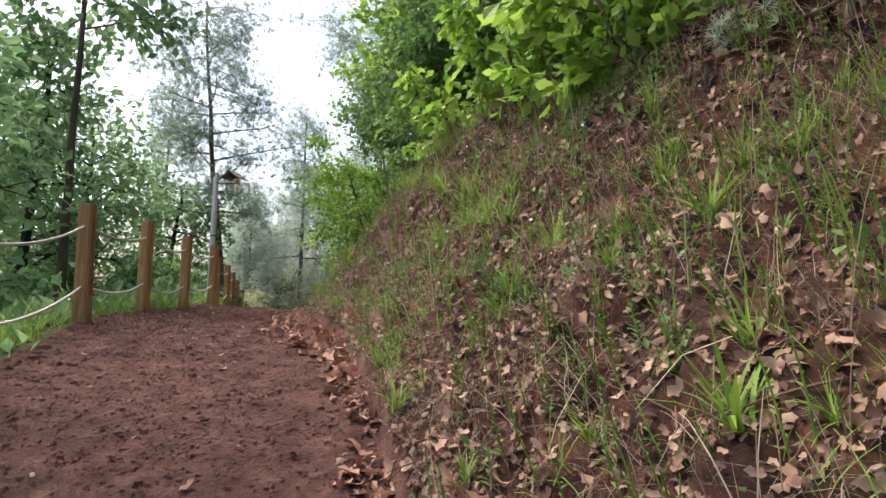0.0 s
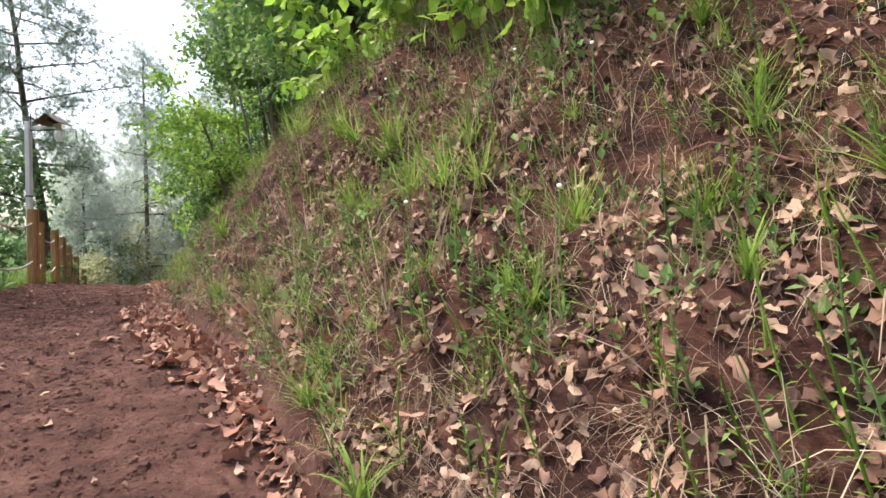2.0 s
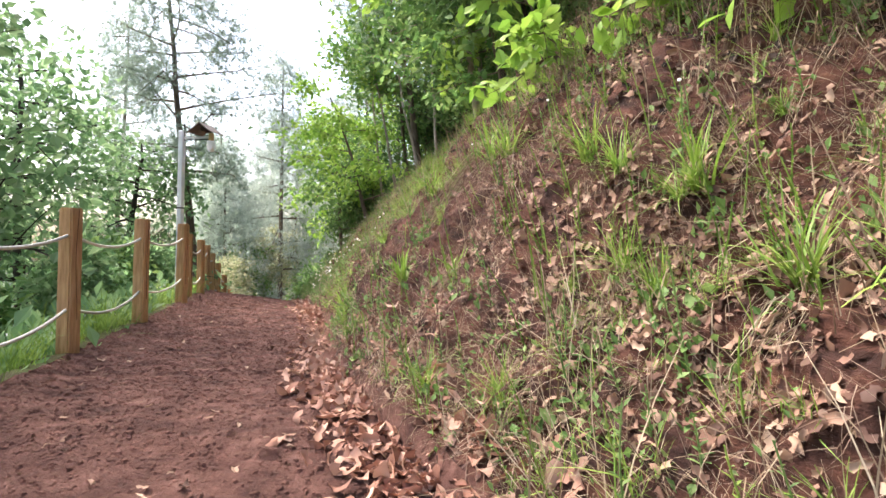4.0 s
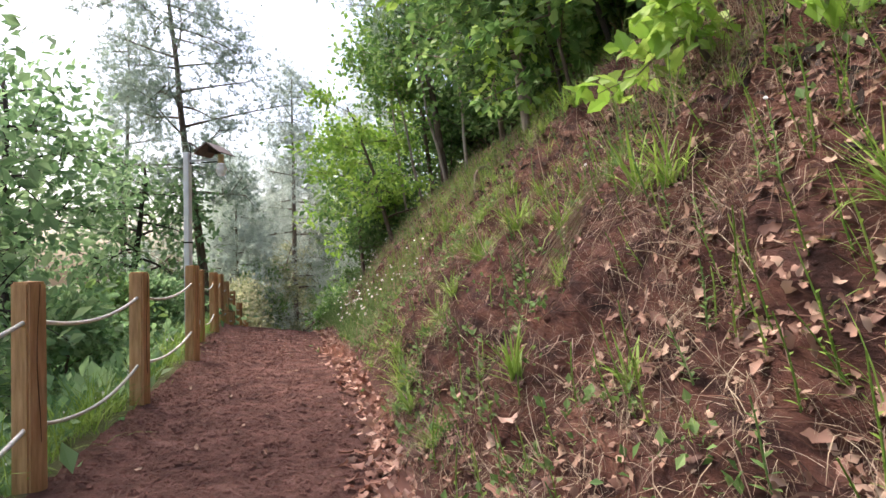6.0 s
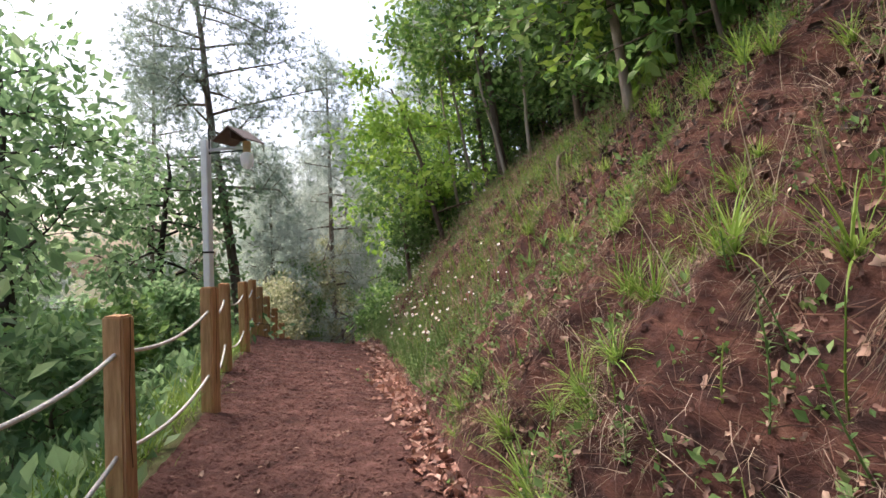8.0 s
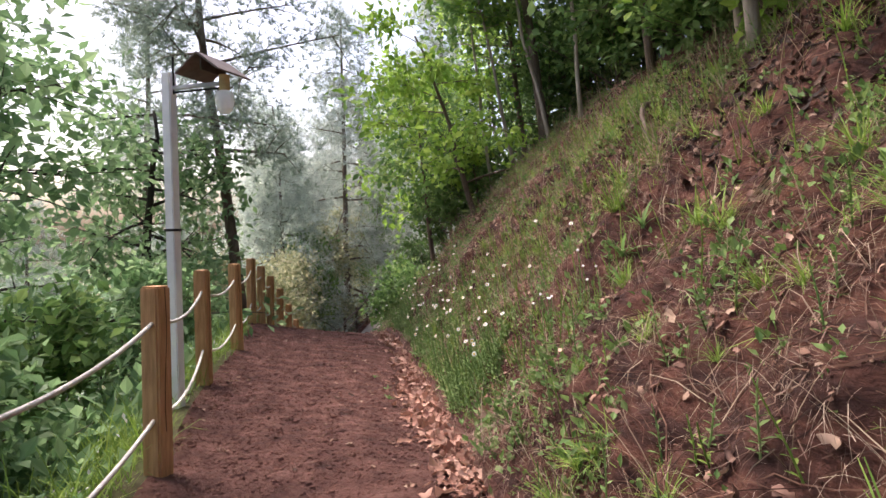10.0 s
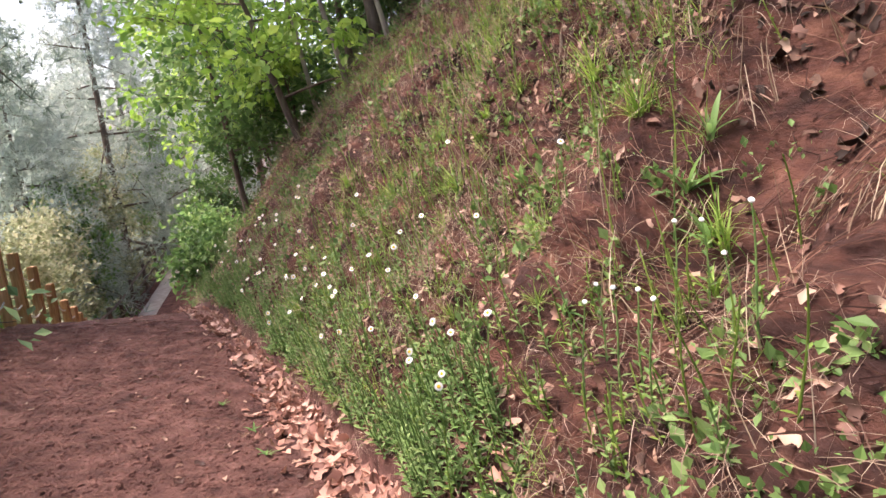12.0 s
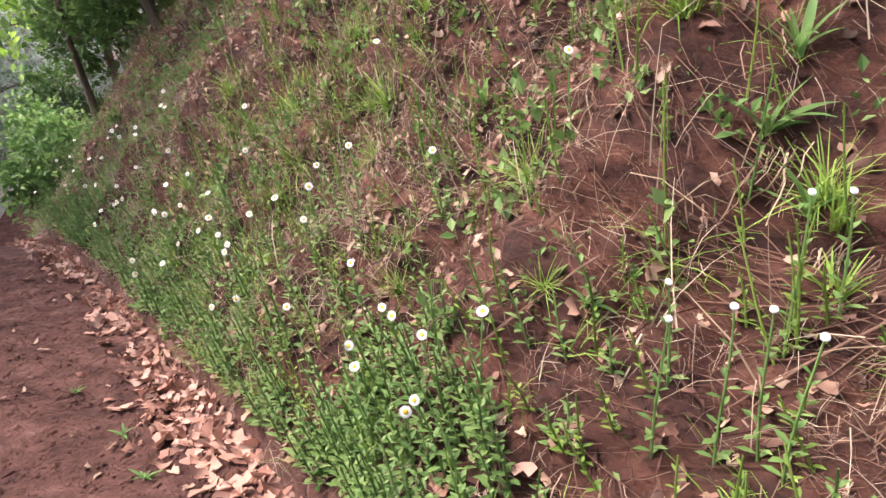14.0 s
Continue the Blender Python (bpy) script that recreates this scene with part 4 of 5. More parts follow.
rest = np.setdiff1d(np.arange(len(y)), near_i)
up = np.tile([0.0, 0, 1.0], (len(y), 1))
drift_ob = part("leaf_drift", mesh_np("leaf_drift", *strewn_leaves(g, at[rest], up[rest], 0.088, 0.5), True), M_DRIFT)
tagged(drift_ob, "drift of pinkish-brown dry leaves along the path's edge", "fallen leaves", kind="stuff")
dead_meshes = []
for k, s in enumerate(DEAD):
    me = mesh_np("dry_leaf", s[0], s[1], True)
    me.materials.append(M_DRIFT)
    dead_meshes.append(me)
heap = empty("leaf_heap", at[near_i].mean(0) * [1, 1, 0] + [0, 0, at[near_i][:, 2].min()], "heap of loose dry oak leaves at the bank's foot", "fallen leaves")
for i in near_i:
    leaf = part("dry_leaf", dead_meshes[int(g.integers(0, 5))], None, heap)
    s = 0.115 * math.exp(g.normal(0, 0.25))
    leaf.matrix_parent_inverse = heap.matrix_basis.inverted()
    leaf.matrix_basis = pose(*[float(q) for q in at[i]], g.normal(0, 24), g.normal(0, 24), g.uniform(0, 360)) @ Matrix.Diagonal((s, s, s, 1))

# single leaves and crumbs on the path
n = 420
y = g.uniform(0.5, 20, n)
f = g.uniform(0.02, 0.98, n) ** np.where(g.uniform(0, 1, n) < 0.5, 0.5, 1.4)
x = fence_x(y) + (foot_x(y) - fence_x(y)) * f
stray = part("stray_leaves", strewn_leaves(g, np.stack([x, y, path_at(x, y)], -1), np.tile([0.0, 0, 1.0], (n, 1)), 0.05, 0.2), M_DEAD)
tagged(stray, "scattered small dry leaves on the dirt path", "fallen leaves", kind="stuff")


def pebble(seed):
    gg = np.random.default_rng(seed)
    bm = bmesh.new()
    bmesh.ops.create_cone(bm, cap_ends=True, cap_tris=False, segments=4, radius1=0.5, radius2=0.28, depth=0.6)
    bmesh.ops.triangulate(bm, faces=bm.faces[:])
    v = np.array([q.co[:] for q in bm.verts]) * (1 + gg.normal(0, 0.14, (len(bm.verts), 1))) * [1, 0.8, 0.55]
    f = np.array([[q.index for q in w.verts] for w in bm.faces])
    bm.free()
    return v, [f]


n = 30000
y = g.uniform(0.2, 19, n)
x = fence_x(y) + (foot_x(y) - fence_x(y)) * g.uniform(0, 1, n)
sz = 0.02 * np.exp(g.normal(0, 0.5, n))
crumbs = part("soil_crumbs", strewn(pebble(1), np.stack([x, y, path_at(x, y) + 0.001], -1), frames_of(unit(g.normal(0, 1, (n, 3)) * [1, 1, 0.2]), np.tile([0.0, 0, 1], (n, 1))), sz), M_PATH)
tagged(crumbs, "loose crumbs of reddish soil and grit on the path", "soil", kind="stuff")
y, d = scatter_bank(g, 7000, lambda y, d: patchy(y, d, 77, 2.0, 0.1), 0.2, 17, 3.0)
at = bank_at(y, d)
clods = part("soil_clods", strewn(pebble(2), at, frames_of(unit(g.normal(0, 1, (len(y), 3))), bank_normal(y, d)), 0.028 * np.exp(g.normal(0, 0.5, len(y)))), M_SOIL)
tagged(clods, "crumbling clods of red soil on the bank", "soil", kind="stuff")

STRANDS = (strip(1.2, 0.008, 3), strip(2.0, 0.007, 3), strip(0.5, 0.008, 2))


def clumps(g, at, nor, per, length, out, up, shapes, jitter=0.03, spread=0.5):
    """Bunches of strands that spring from spots on the bank."""
    n = len(at) * per
    base = np.repeat(at, per, 0) + g.normal(0, jitter, (n, 3))
    nn = np.repeat(nor, per, 0)
    axis = unit(nn * out + np.array([0, 0, up]) + g.normal(0, spread, (n, 3)))
    top = unit(np.array([0, 0, 1.0]) + 0.5 * nn + g.normal(0, 0.3, (n, 3)))
    turn = frames_of(axis, top)
    sz = length * np.repeat(np.exp(np.clip(g.normal(0, 0.3, len(at)), -0.6, 0.4)), per) * g.uniform(0.45, 1.2, n)
    which = g.integers(0, len(shapes), n)
    return joined([strewn(s, base[which == k], turn[which == k], sz[which == k]) for k, s in enumerate(shapes)])


# dry grass hanging in bunches
y, d = scatter_bank(g, 3600, lambda y, d: patchy(y, d, 101, 1.1, 0.15) * np.interp(y, [0, 5, 8, 10, 13, 14, 19], [1.0, 0.9, 0.6, 0.35, 0.4, 0.8, 0.8]))
straw = part("dry_grass", clumps(g, bank_at(y, d), bank_normal(y, d), 16, 0.19, 0.8, 0.15, STRANDS, 0.035, 0.55), M_STRAW)
tagged(straw, "withered straw-coloured grass hanging on the bank", "dry grass", kind="stuff")
# short withered grass matted on the soil
y, d = scatter_bank(g, 3800, lambda y, d: patchy(y, d, 105, 1.3, 0.1) * np.interp(y, [0, 5, 7, 9, 13, 19], [1.0, 1.0, 0.8, 0.6, 0.6, 0.8]), 0.2, 19, 3.2)
hair = part("withered_grass", clumps(g, bank_at(y, d), bank_normal(y, d), 18, 0.13, 0.7, -0.45, (strip(0.9, 0.009, 3), strip(1.6, 0.008, 3), strip(-0.6, 0.009, 2)), 0.045, 0.6), M_HAIR)
tagged(hair, "matted grey-brown withered grass hanging on the bank", "dry grass", kind="stuff")
# standing dead stems
y, d = scatter_bank(g, 4000, lambda y, d: patchy(y, d, 111, 1.0, 0.05) * np.interp(d, [0, 1, 2, 3], [0.4, 0.8, 1, 1]) * np.interp(y, [0, 7, 9, 22], [1, 1, 0.5, 0.5]))
stems = part("dry_stems", clumps(g, bank_at(y, d), bank_normal(y, d), 3, 0.34, 0.45, 0.9, (strip(0.35, 0.007), strip(0.8, 0.006), strip(1.6, 0.006)), 0.03, 0.3), M_STRAW)
tagged(stems, "thin dead stalks standing on the bank", "dry grass", kind="stuff")


def root_tubes(g, y, d, length, radius):
    pieces = []
    at, nor = bank_at(y, d), bank_normal(y, d)
    for p, q in zip(at, nor):
        w = unit(np.array([-0.62, g.normal(0, 0.8), -0.78]))
        L = length * math.exp(g.normal(0, 0.4))
        s = np.linspace(0, 1, 5)
        path_pts = p + q * 0.02 + s[:, None] * w * L + np.cumsum(g.normal(0, 0.025 * L / 0.2, (5, 3)), 0) + (s * (1 - s))[:, None] * q * 0.16 * L
        pieces.append(tube(path_pts, radius * math.exp(g.normal(0, 0.4)) * (1 - 0.7 * s), 3, False))
    return joined(pieces)


y, d = scatter_bank(g, 2000, lambda y, d: patchy(y, d, 121, 1.2, 0.05) * np.interp(y, [0, 3, 7, 13, 17], [0.4, 0.5, 1, 1, 0.3]), 0.3, 17, 2.6)
y2, d2 = scatter_bank(g, 2600, lambda y, d: np.interp(y, [6.5, 7, 13.3, 14], [0.5, 0.9, 0.9, 0.1]) * np.interp(d, [0, 0.2, 2.0, 2.6], [0.5, 1, 1, 0.4]), 6.5, 14, 2.6)
roots = part("exposed_roots", joined([root_tubes(g, y, d, 0.19, 0.0023), root_tubes(g, y2, d2, 0.14, 0.0021)]), M_ROOT)
tagged(roots, "tangle of thin bare roots hanging from the soil", "roots", kind="stuff")



def rootlets(g, y, d, length):
    """Thin root threads that run level along the face of the soil."""
    n = len(y)
    s = np.linspace(-0.5, 0.5, 6)
    run = length * np.exp(g.normal(0, 0.45, (n, 1)))
    ly = y[:, None] + s * run
    ld = np.maximum(0.02, d[:, None] + s * g.normal(0, 0.16, (n, 1)) * run + np.cumsum(g.normal(0, 0.02, (n, 6)), 1))
    pts = bank_at(ly, ld) + bank_normal(ly, ld) * (0.006 + 0.014 * g.uniform(0, 1, (n, 6)))[..., None]
    return joined([tube(p, 0.0016 * math.exp(g.normal(0, 0.35)), 3, False) for p in pts])


y, d = scatter_bank(g, 3600, lambda y, d: patchy(y, d, 125, 1.0, 0.15) * np.interp(y, [1.5, 2.5, 4.5, 6, 7, 14.3, 15.5], [0.3, 0.7, 0.4, 0.5, 1, 1, 0.2]) * np.interp(d, [0, 0.15, 2.2, 3], [0.2, 1, 1, 0.3]), 1.5, 16, 3.0, True)
threads = part("rootlets", rootlets(g, y, d, 0.26), M_ROOTLET)
tagged(threads, "fine reddish-brown root threads lying level along the bare soil", "roots", kind="stuff")

# small green growth
y, d = scatter_bank(g, 1900, lambda y, d: patchy(y, d, 131, 0.9, -0.08) * np.interp(y, [0, 6, 9, 12, 15, 19], [0.6, 0.7, 0.5, 0.8, 1, 1]) * np.interp(d, [0, 0.4, 1.5, 3], [0.9, 0.6, 0.7, 1]))
fine = part("fine_grass", clumps(g, bank_at(y, d), bank_normal(y, d), 14, 0.16, 0.5, 0.8, (strip(0.5, 0.012), strip(1.2, 0.012)), 0.03, 0.4), M_GRASS)
tagged(fine, "fine green grass growing in wisps on the bank", "grass", kind="stuff")
SMALL = (LEAF_MID,)
y, d = scatter_bank(g, 2600, lambda y, d: patchy(y, d, 141, 1.0, -0.1) * np.interp(y, [0, 6, 9, 12, 15, 19], [0.8, 0.6, 0.5, 1, 1, 0.8]))
low = part("ground_weeds", clumps(g, bank_at(y, d), bank_normal(y, d), 16, 0.05, 0.6, 0.5, (LEAF_FAR,), 0.045, 0.6), M_WEED)
tagged(low, "small grey-green weeds creeping over the soil", "weeds", kind="stuff")
# grass strip and undergrowth beyond the fence
n = 1900
y, o = g.uniform(-0.5, 20, n), 0.1 + np.abs(g.normal(0, 0.9, n))
verge = part("verge_grass", clumps(g, side_at(y, o), np.tile([-0.2, 0, 1.0], (n, 1)), 14, 0.26, 0.5, 0.9, (strip(0.6, 0.016), strip(1.3, 0.016)), 0.06, 0.4), M_GRASS)
tagged(verge, "lush green grass and weeds along the outer side of the fence", "grass", kind="stuff")
n = 3200
y, o = g.uniform(-1, 24, n), 0.3 + np.abs(g.normal(0, 2.4, n))
under = part("undergrowth", clumps(g, side_at(y, o), np.tile([-0.2, 0, 1.0], (n, 1)), 16, 0.13, 0.6, 0.7, (LEAF_FAR,), 0.14, 0.6), M_LEAFDARK)
tagged(under, "leafy undergrowth covering the slope below the fence", "undergrowth", kind="stuff")
n = 500
y, o = g.uniform(0, 20, n), 0.1 + np.abs(g.normal(0, 0.5, n))
specks = part("verge_flowers", clumps(g, side_at(y, o) + [0, 0, 0.2], np.tile([0, 0, 1.0], (n, 1)), 1, 0.03, 0.8, 0.5, SMALL, 0.05, 0.5), M_PETAL)
tagged(specks, "tiny white wild flowers in the grass by the fence", "flowers", kind="stuff")


# ---- single plants on the bank ----
def tuft_mesh(seed, count, shapes, spread, splay):
    gg = np.random.default_rng(seed)
    at = gg.normal(0, spread, (count, 3)) * [1, 1, 0.2]
    axis = unit(gg.normal(0, splay, (count, 3)) + [0, 0, 1.0])
    turn = frames_of(axis, unit(np.stack([-axis[:, 0], -axis[:, 1], 0.6 + 0 * axis[:, 0]], -1)))
    which = gg.integers(0, len(shapes), count)
    sz = gg.uniform(0.5, 1.1, count)
    return joined([strewn(s, at[which == k], turn[which == k], sz[which == k]) for k, s in enumerate(shapes) if (which == k).any()])


BLADES = (blade(0.8, 0.03, 5, 0.35), blade(1.3, 0.03, 5, 0.35), blade(0.35, 0.028, 5, 0.3))
GRASSY = (strip(0.7, 0.018, 4), strip(1.4, 0.018, 4), strip(0.3, 0.016, 4))
BROAD = (blade(0.9, 0.07, 6, 0.8), blade(0.5, 0.065, 6, 0.8), blade(1.3, 0.07, 6, 0.8))


def stand(me, x, y, size, name, label, category, group, lean=0.35):
    p, nor = on_bank(x, y)
    up = (Vector((0, 0, 1)) + Vector(nor.tolist()) * lean).normalized()
    m = Matrix.Translation(p.tolist()) @ up.to_track_quat("Z", "Y").to_matrix().to_4x4() @ pose(0, 0, -0.005, 0, 0, random.uniform(0, 360)) @ Matrix.Diagonal((size, size, size, 1))
    ob = new(name, me)
    ob.matrix_basis = m
    return tagged(ob, label, category, group)


def variants(name, n, seed, count, shapes, spread, splay, mat):
    out = []
    for k in range(n):
        me = mesh_np(name, *tuft_mesh(seed + k, count, shapes, spread, splay), True)
        me.materials.append(mat)
        out.append(me)
    return out


def leaf_plant(name, label, group, seed, count, shapes, spread, splay, mat):
    """A plant whose leaves are parts of their own."""
    gg = np.random.default_rng(seed)
    thing = empty(name, (0, 0, 0), label, "plant", group)
    meshes = []
    for s in shapes:
        me = mesh_np("leaf", s[0], s[1], True)
        me.materials.append(mat)
        meshes.append(me)
    for k in range(count):
        az, out, size = gg.uniform(0, 6.28), abs(gg.normal(0, splay)), gg.uniform(0.55, 1.1)
        axis = Vector((math.cos(az) * out, math.sin(az) * out, 1)).normalized()
        turn = frames_of(np.array([axis[:]]), np.array([[-axis[0], -axis[1], 0.6]]))[0]
        leaf = part("leaf", meshes[int(gg.integers(0, len(meshes)))], None, thing)
        at = gg.normal(0, spread, 3) * [1, 1, 0.2]
        leaf.matrix_basis = Matrix.Translation(at.tolist()) @ Matrix(turn.tolist()).to_4x4() @ Matrix.Scale(size, 4)
    return thing


def set_plant(proto, x, y, size, used, lean=0.35):
    p, nor = on_bank(x, y)
    up = (Vector((0, 0, 1)) + Vector(nor.tolist()) * lean).normalized()
    m = Matrix.Translation(p.tolist()) @ up.to_track_quat("Z", "Y").to_matrix().to_4x4() @ pose(0, 0, -0.005, 0, 0, random.uniform(0, 360))
    ob = copy_thing(proto, m) if proto.name in used else proto
    used.add(proto.name)
    ob.matrix_basis = m @ Matrix.Scale(size, 4)
    return ob


V_GRASS = variants("grass_tuft", 4, 410, 60, GRASSY, 0.06, 0.38, M_GRASS)
P_STRAP = [leaf_plant("strap_plant", "bright green tuft of strap-shaped leaves on the bank", "green tufts on the bank", 400 + k, 26, BLADES, 0.05, 0.4, M_GRASS) for k in range(4)]
P_BROAD = [leaf_plant("broad_weed", "weed with a rosette of broad upright green leaves", "broad-leaved weeds", 420 + k, 9, BROAD, 0.03, 0.5, M_LEAF) for k in range(3)]
STRAPS = [(0.89, 1.75, 0.34), (0.8, 2.7, 0.2), (-0.16, 3.35, 0.26), (0.58, 2.09, 0.17), (1.19, 2.58, 0.3), (0.41, 3.47, 0.17), (0.49, 3.4, 0.17), (-1.04, 7.32, 0.32), (-1.6, 8.5, 0.26),
          (-0.4, 7.37, 0.36), (-1.04, 11.8, 0.27), (-1.29, 12.52, 0.2), (-1.44, 12.4, 0.17), (1.05, 1.95, 0.3), (-0.69, 6.62, 0.25), (0.18, 2.47, 0.16)]
GRASSES = [(0.94, 3.06, 0.3), (0.36, 4.29, 0.34), (0.28, 4.65, 0.4), (0.48, 4.06, 0.3), (-0.88, 5.83, 0.3), (-0.57, 5.43, 0.22), (-1.01, 9.7, 0.34), (-0.58, 9.32, 0.26), (-0.75, 7.57, 0.2),
           (-1.74, 9.89, 0.26), (-1.02, 9.28, 0.36), (-1.72, 9.83, 0.26), (-0.65, 10.05, 0.3), (-0.94, 14.04, 0.36), (-0.3, 7.2, 0.4), (-0.55, 8.4, 0.36), (0.0, 6.1, 0.4), (0.3, 5.4, 0.42),
           (-0.8, 8.9, 0.4), (0.7, 3.5, 0.3), (-1.2, 13.2, 0.32), (-1.62, 8.9, 0.36), (-1.66, 9.3, 0.42)]
BROADS = [(-1.25, 12.8, 0.26), (-1.08, 12.86, 0.3), (-1.43, 14.17, 0.22), (-1.87, 14.21, 0.12), (-1.79, 12.97, 0.16), (-1.3, 12.6, 0.22), (0.75, 2.85, 0.15), (1.3, 2.2, 0.16), (0.5, 3.2, 0.14), (-0.2, 5.2, 0.13)]
placed = set()
for k, (x, y, s) in enumerate(STRAPS):
    set_plant(P_STRAP[k % 4], x, y, s, placed)
for k, (x, y, s) in enumerate(GRASSES):
    stand(V_GRASS[k % 4], x, y, s, "grass_tuft", "clump of tall thin yellow-green grass on the bank", "plant", "grass clumps on the bank")
for k, (x, y, s) in enumerate(BROADS):
    set_plant(P_BROAD[k % 3], x, y, s * 0.85, placed)
# more tufts of the same kinds, strewn as they grow
y, d = scatter_bank(g, 260, lambda y, d: patchy(y, d, 151, 0.8, 0.0) * np.interp(d, [0, 0.3, 1, 3], [0.5, 0.6, 0.8, 1]), 0.6, 18, 3.0)
for k, (yy, dd) in enumerate(zip(y, d)):
    p = bank_at(np.array(yy), np.array(dd))
    stand(V_GRASS[k % 4], float(p[0]), float(yy), float(g.uniform(0.1, 0.3)), "grass_tuft", "small wisp of green grass rooted in the soil", "plant", "grass wisps on the bank", 0.6)


def weed_mesh(seed, height, leaves, leaf_len, shape=LEAF_MID):
    """An upright stem set round with narrow leaves."""
    gg = np.random.default_rng(seed)
    s = np.linspace(0, 1, 7)
    stem = np.stack([0.05 * np.sin(3 * s + seed) * s, 0.04 * s * math.sin(seed), s], -1) * height
    k = np.arange(leaves)
    f = 0.04 + 0.86 * (k / leaves) ** 1.25
    at = np.stack([np.interp(f, s, stem[:, j]) for j in range(3)], -1)
    az = k * 2.4
    axis = unit(np.stack([np.cos(az), np.sin(az), 0.35 + 0.6 * f], -1))
    turn = frames_of(axis, np.tile([0.0, 0, 1], (leaves, 1)))
    ln = leaf_len * (1.1 - 0.65 * f) * gg.uniform(0.8, 1.2, leaves)
    lv = strewn(shape, at, turn, np.stack([ln * 0.7, ln, ln], -1))
    return stem, tube(stem, 0.0045 - 0.002 * s, 5), lv


def flower(radius, petals=17):
    """Daisy petals round a centre, facing up."""
    v, f = [], []
    for k in range(petals):
        a = 2 * math.pi * k / petals
        c, s = math.cos(a), math.sin(a)
        for r, w, z in ((0.25, 0.09, 0), (0.65, 0.17, 0.04), (1.0, 0.08, -0.03)):
            for e in (-1, 1):
                v.append(((c * r - e * s * w) * radius, (s * r + e * c * w) * radius, z * radius))
        b = 6 * k
        f += [(b, b + 2, b + 3, b + 1), (b + 2, b + 4, b + 5, b + 3)]
    return np.array(v), [np.array(f)]


DISC = lathe([(0.0, 0.0), (0.4, 0.0), (0.42, 0.1), (0.28, 0.2), (0.0, 0.24)], 10)


def flower_plant(name, label, group, seed, height, leaves, leaf_len, head, bud=False, tip=0.3):
    thing = empty(name, (0, 0, 0), label, "flower", group)
    stem, st, lv = weed_mesh(seed, height, leaves, leaf_len)
    part("stem", st, M_WEED, thing)
    part("leaves", lv, M_WEED, thing)
    if bud:
        hd = part("flower_head", (lathe([(0, -0.4), (0.5, -0.3), (0.9, 0.1), (0.7, 0.5), (0, 0.6)], 10)[0] * head, lathe([(0, -0.4), (0.5, -0.3), (0.9, 0.1), (0.7, 0.5), (0, 0.6)], 10)[1]), M_PETAL, thing, "half-open white bud")
    else:
        hd = part("flower_head", flower(head), M_PETAL, thing, "white daisy petals")
        part("disc", (DISC[0] * head, DISC[1]), M_DISC, hd, "yellow flower centre")
    hd.matrix_basis = Matrix.Translation(stem[-1].tolist()) @ pose(0, 0, 0, 28 + 40 * tip, -80 * tip, 0)
    return thing


DAISIES = [flower_plant("daisy", "white ox-eye daisy with a yellow centre on a leafy stem", "daisies on the bank", 500 + k, h, 12, 0.06, 0.0175 + 0.002 * (k % 3), False, t)
           for k, (h, t) in enumerate([(0.36, 0.35), (0.42, 0.15), (0.3, 0.55), (0.38, 0.45)])]
STALKS = [flower_plant("fleabane", "tall green stalk with a single white bud and narrow leaves", "budding stalks", 520 + k, h, 16, 0.05, 0.011, True) for k, h in enumerate([0.4, 0.46, 0.34])]


def plant(proto, x, y, used, lean=(0, 0), z=None):
    p = on_bank(x, y)[0] if z is None else np.array([x, y, z])
    m = pose(float(p[0]), float(p[1]), float(p[2]) - 0.01, lean[0], lean[1], random.uniform(-25, 25))
    if proto.name not in used:
        used.add(proto.name)
        proto.matrix_basis = m
        return proto
    return copy_thing(proto, m)


used = set()
for k, (x, y) in enumerate([(-2.26, 13.62), (-2.14, 13.04), (-2.34, 13.66), (-2.24, 13.3), (-1.5, 13.42), (-2.42, 13.46), (-2.34, 13.2), (-2.28, 13.05), (-2.2, 13.18), (-1.62, 14.9), (-2.2, 14.6), (-2.05, 14.4), (-2.62, 15.2)]):
    plant(DAISIES[k % 4], x, y, used, (random.uniform(-6, 6), random.uniform(-14, 0)))
y = np.concatenate([g.uniform(14.2, 17.8, 38), g.uniform(13.9, 14.2, 3), g.uniform(17.8, 21, 14)])
d = np.abs(g.normal(0.25, 0.28, len(y))) + 0.04
for k, (yy, dd) in enumerate(zip(y, d)):
    p = bank_at(np.array(yy), np.array(dd))
    plant(DAISIES[int(g.integers(0, 4))], float(p[0]), float(yy), used, (random.uniform(-8, 8), random.uniform(-16, 0)))
for k, (x, y) in enumerate([(-1.85, 12.22), (-1.88, 12.38), (-1.79, 12.62), (-1.83, 12.3), (-1.6, 12.42), (-1.5, 12.36), (-1.96, 12.5), (-1.7, 11.9), (-1.62, 12.1), (0.55, 3.3), (0.1, 3.8), (0.8, 4.4), (0.95, 3.8), (0.3, 5.6), (-0.1, 6.6), (-0.5, 8.0)]):
    plant(STALKS[k % 3], x, y, used, (random.uniform(-5, 5), random.uniform(-8, 2)))
# leafy daisy foliage massed along the foot
y = np.concatenate([g.uniform(12.85, 13.75, 130), g.uniform(14.0, 20.5, 420)])
d = np.abs(g.normal(0.12, 0.22, len(y)))
pieces = []
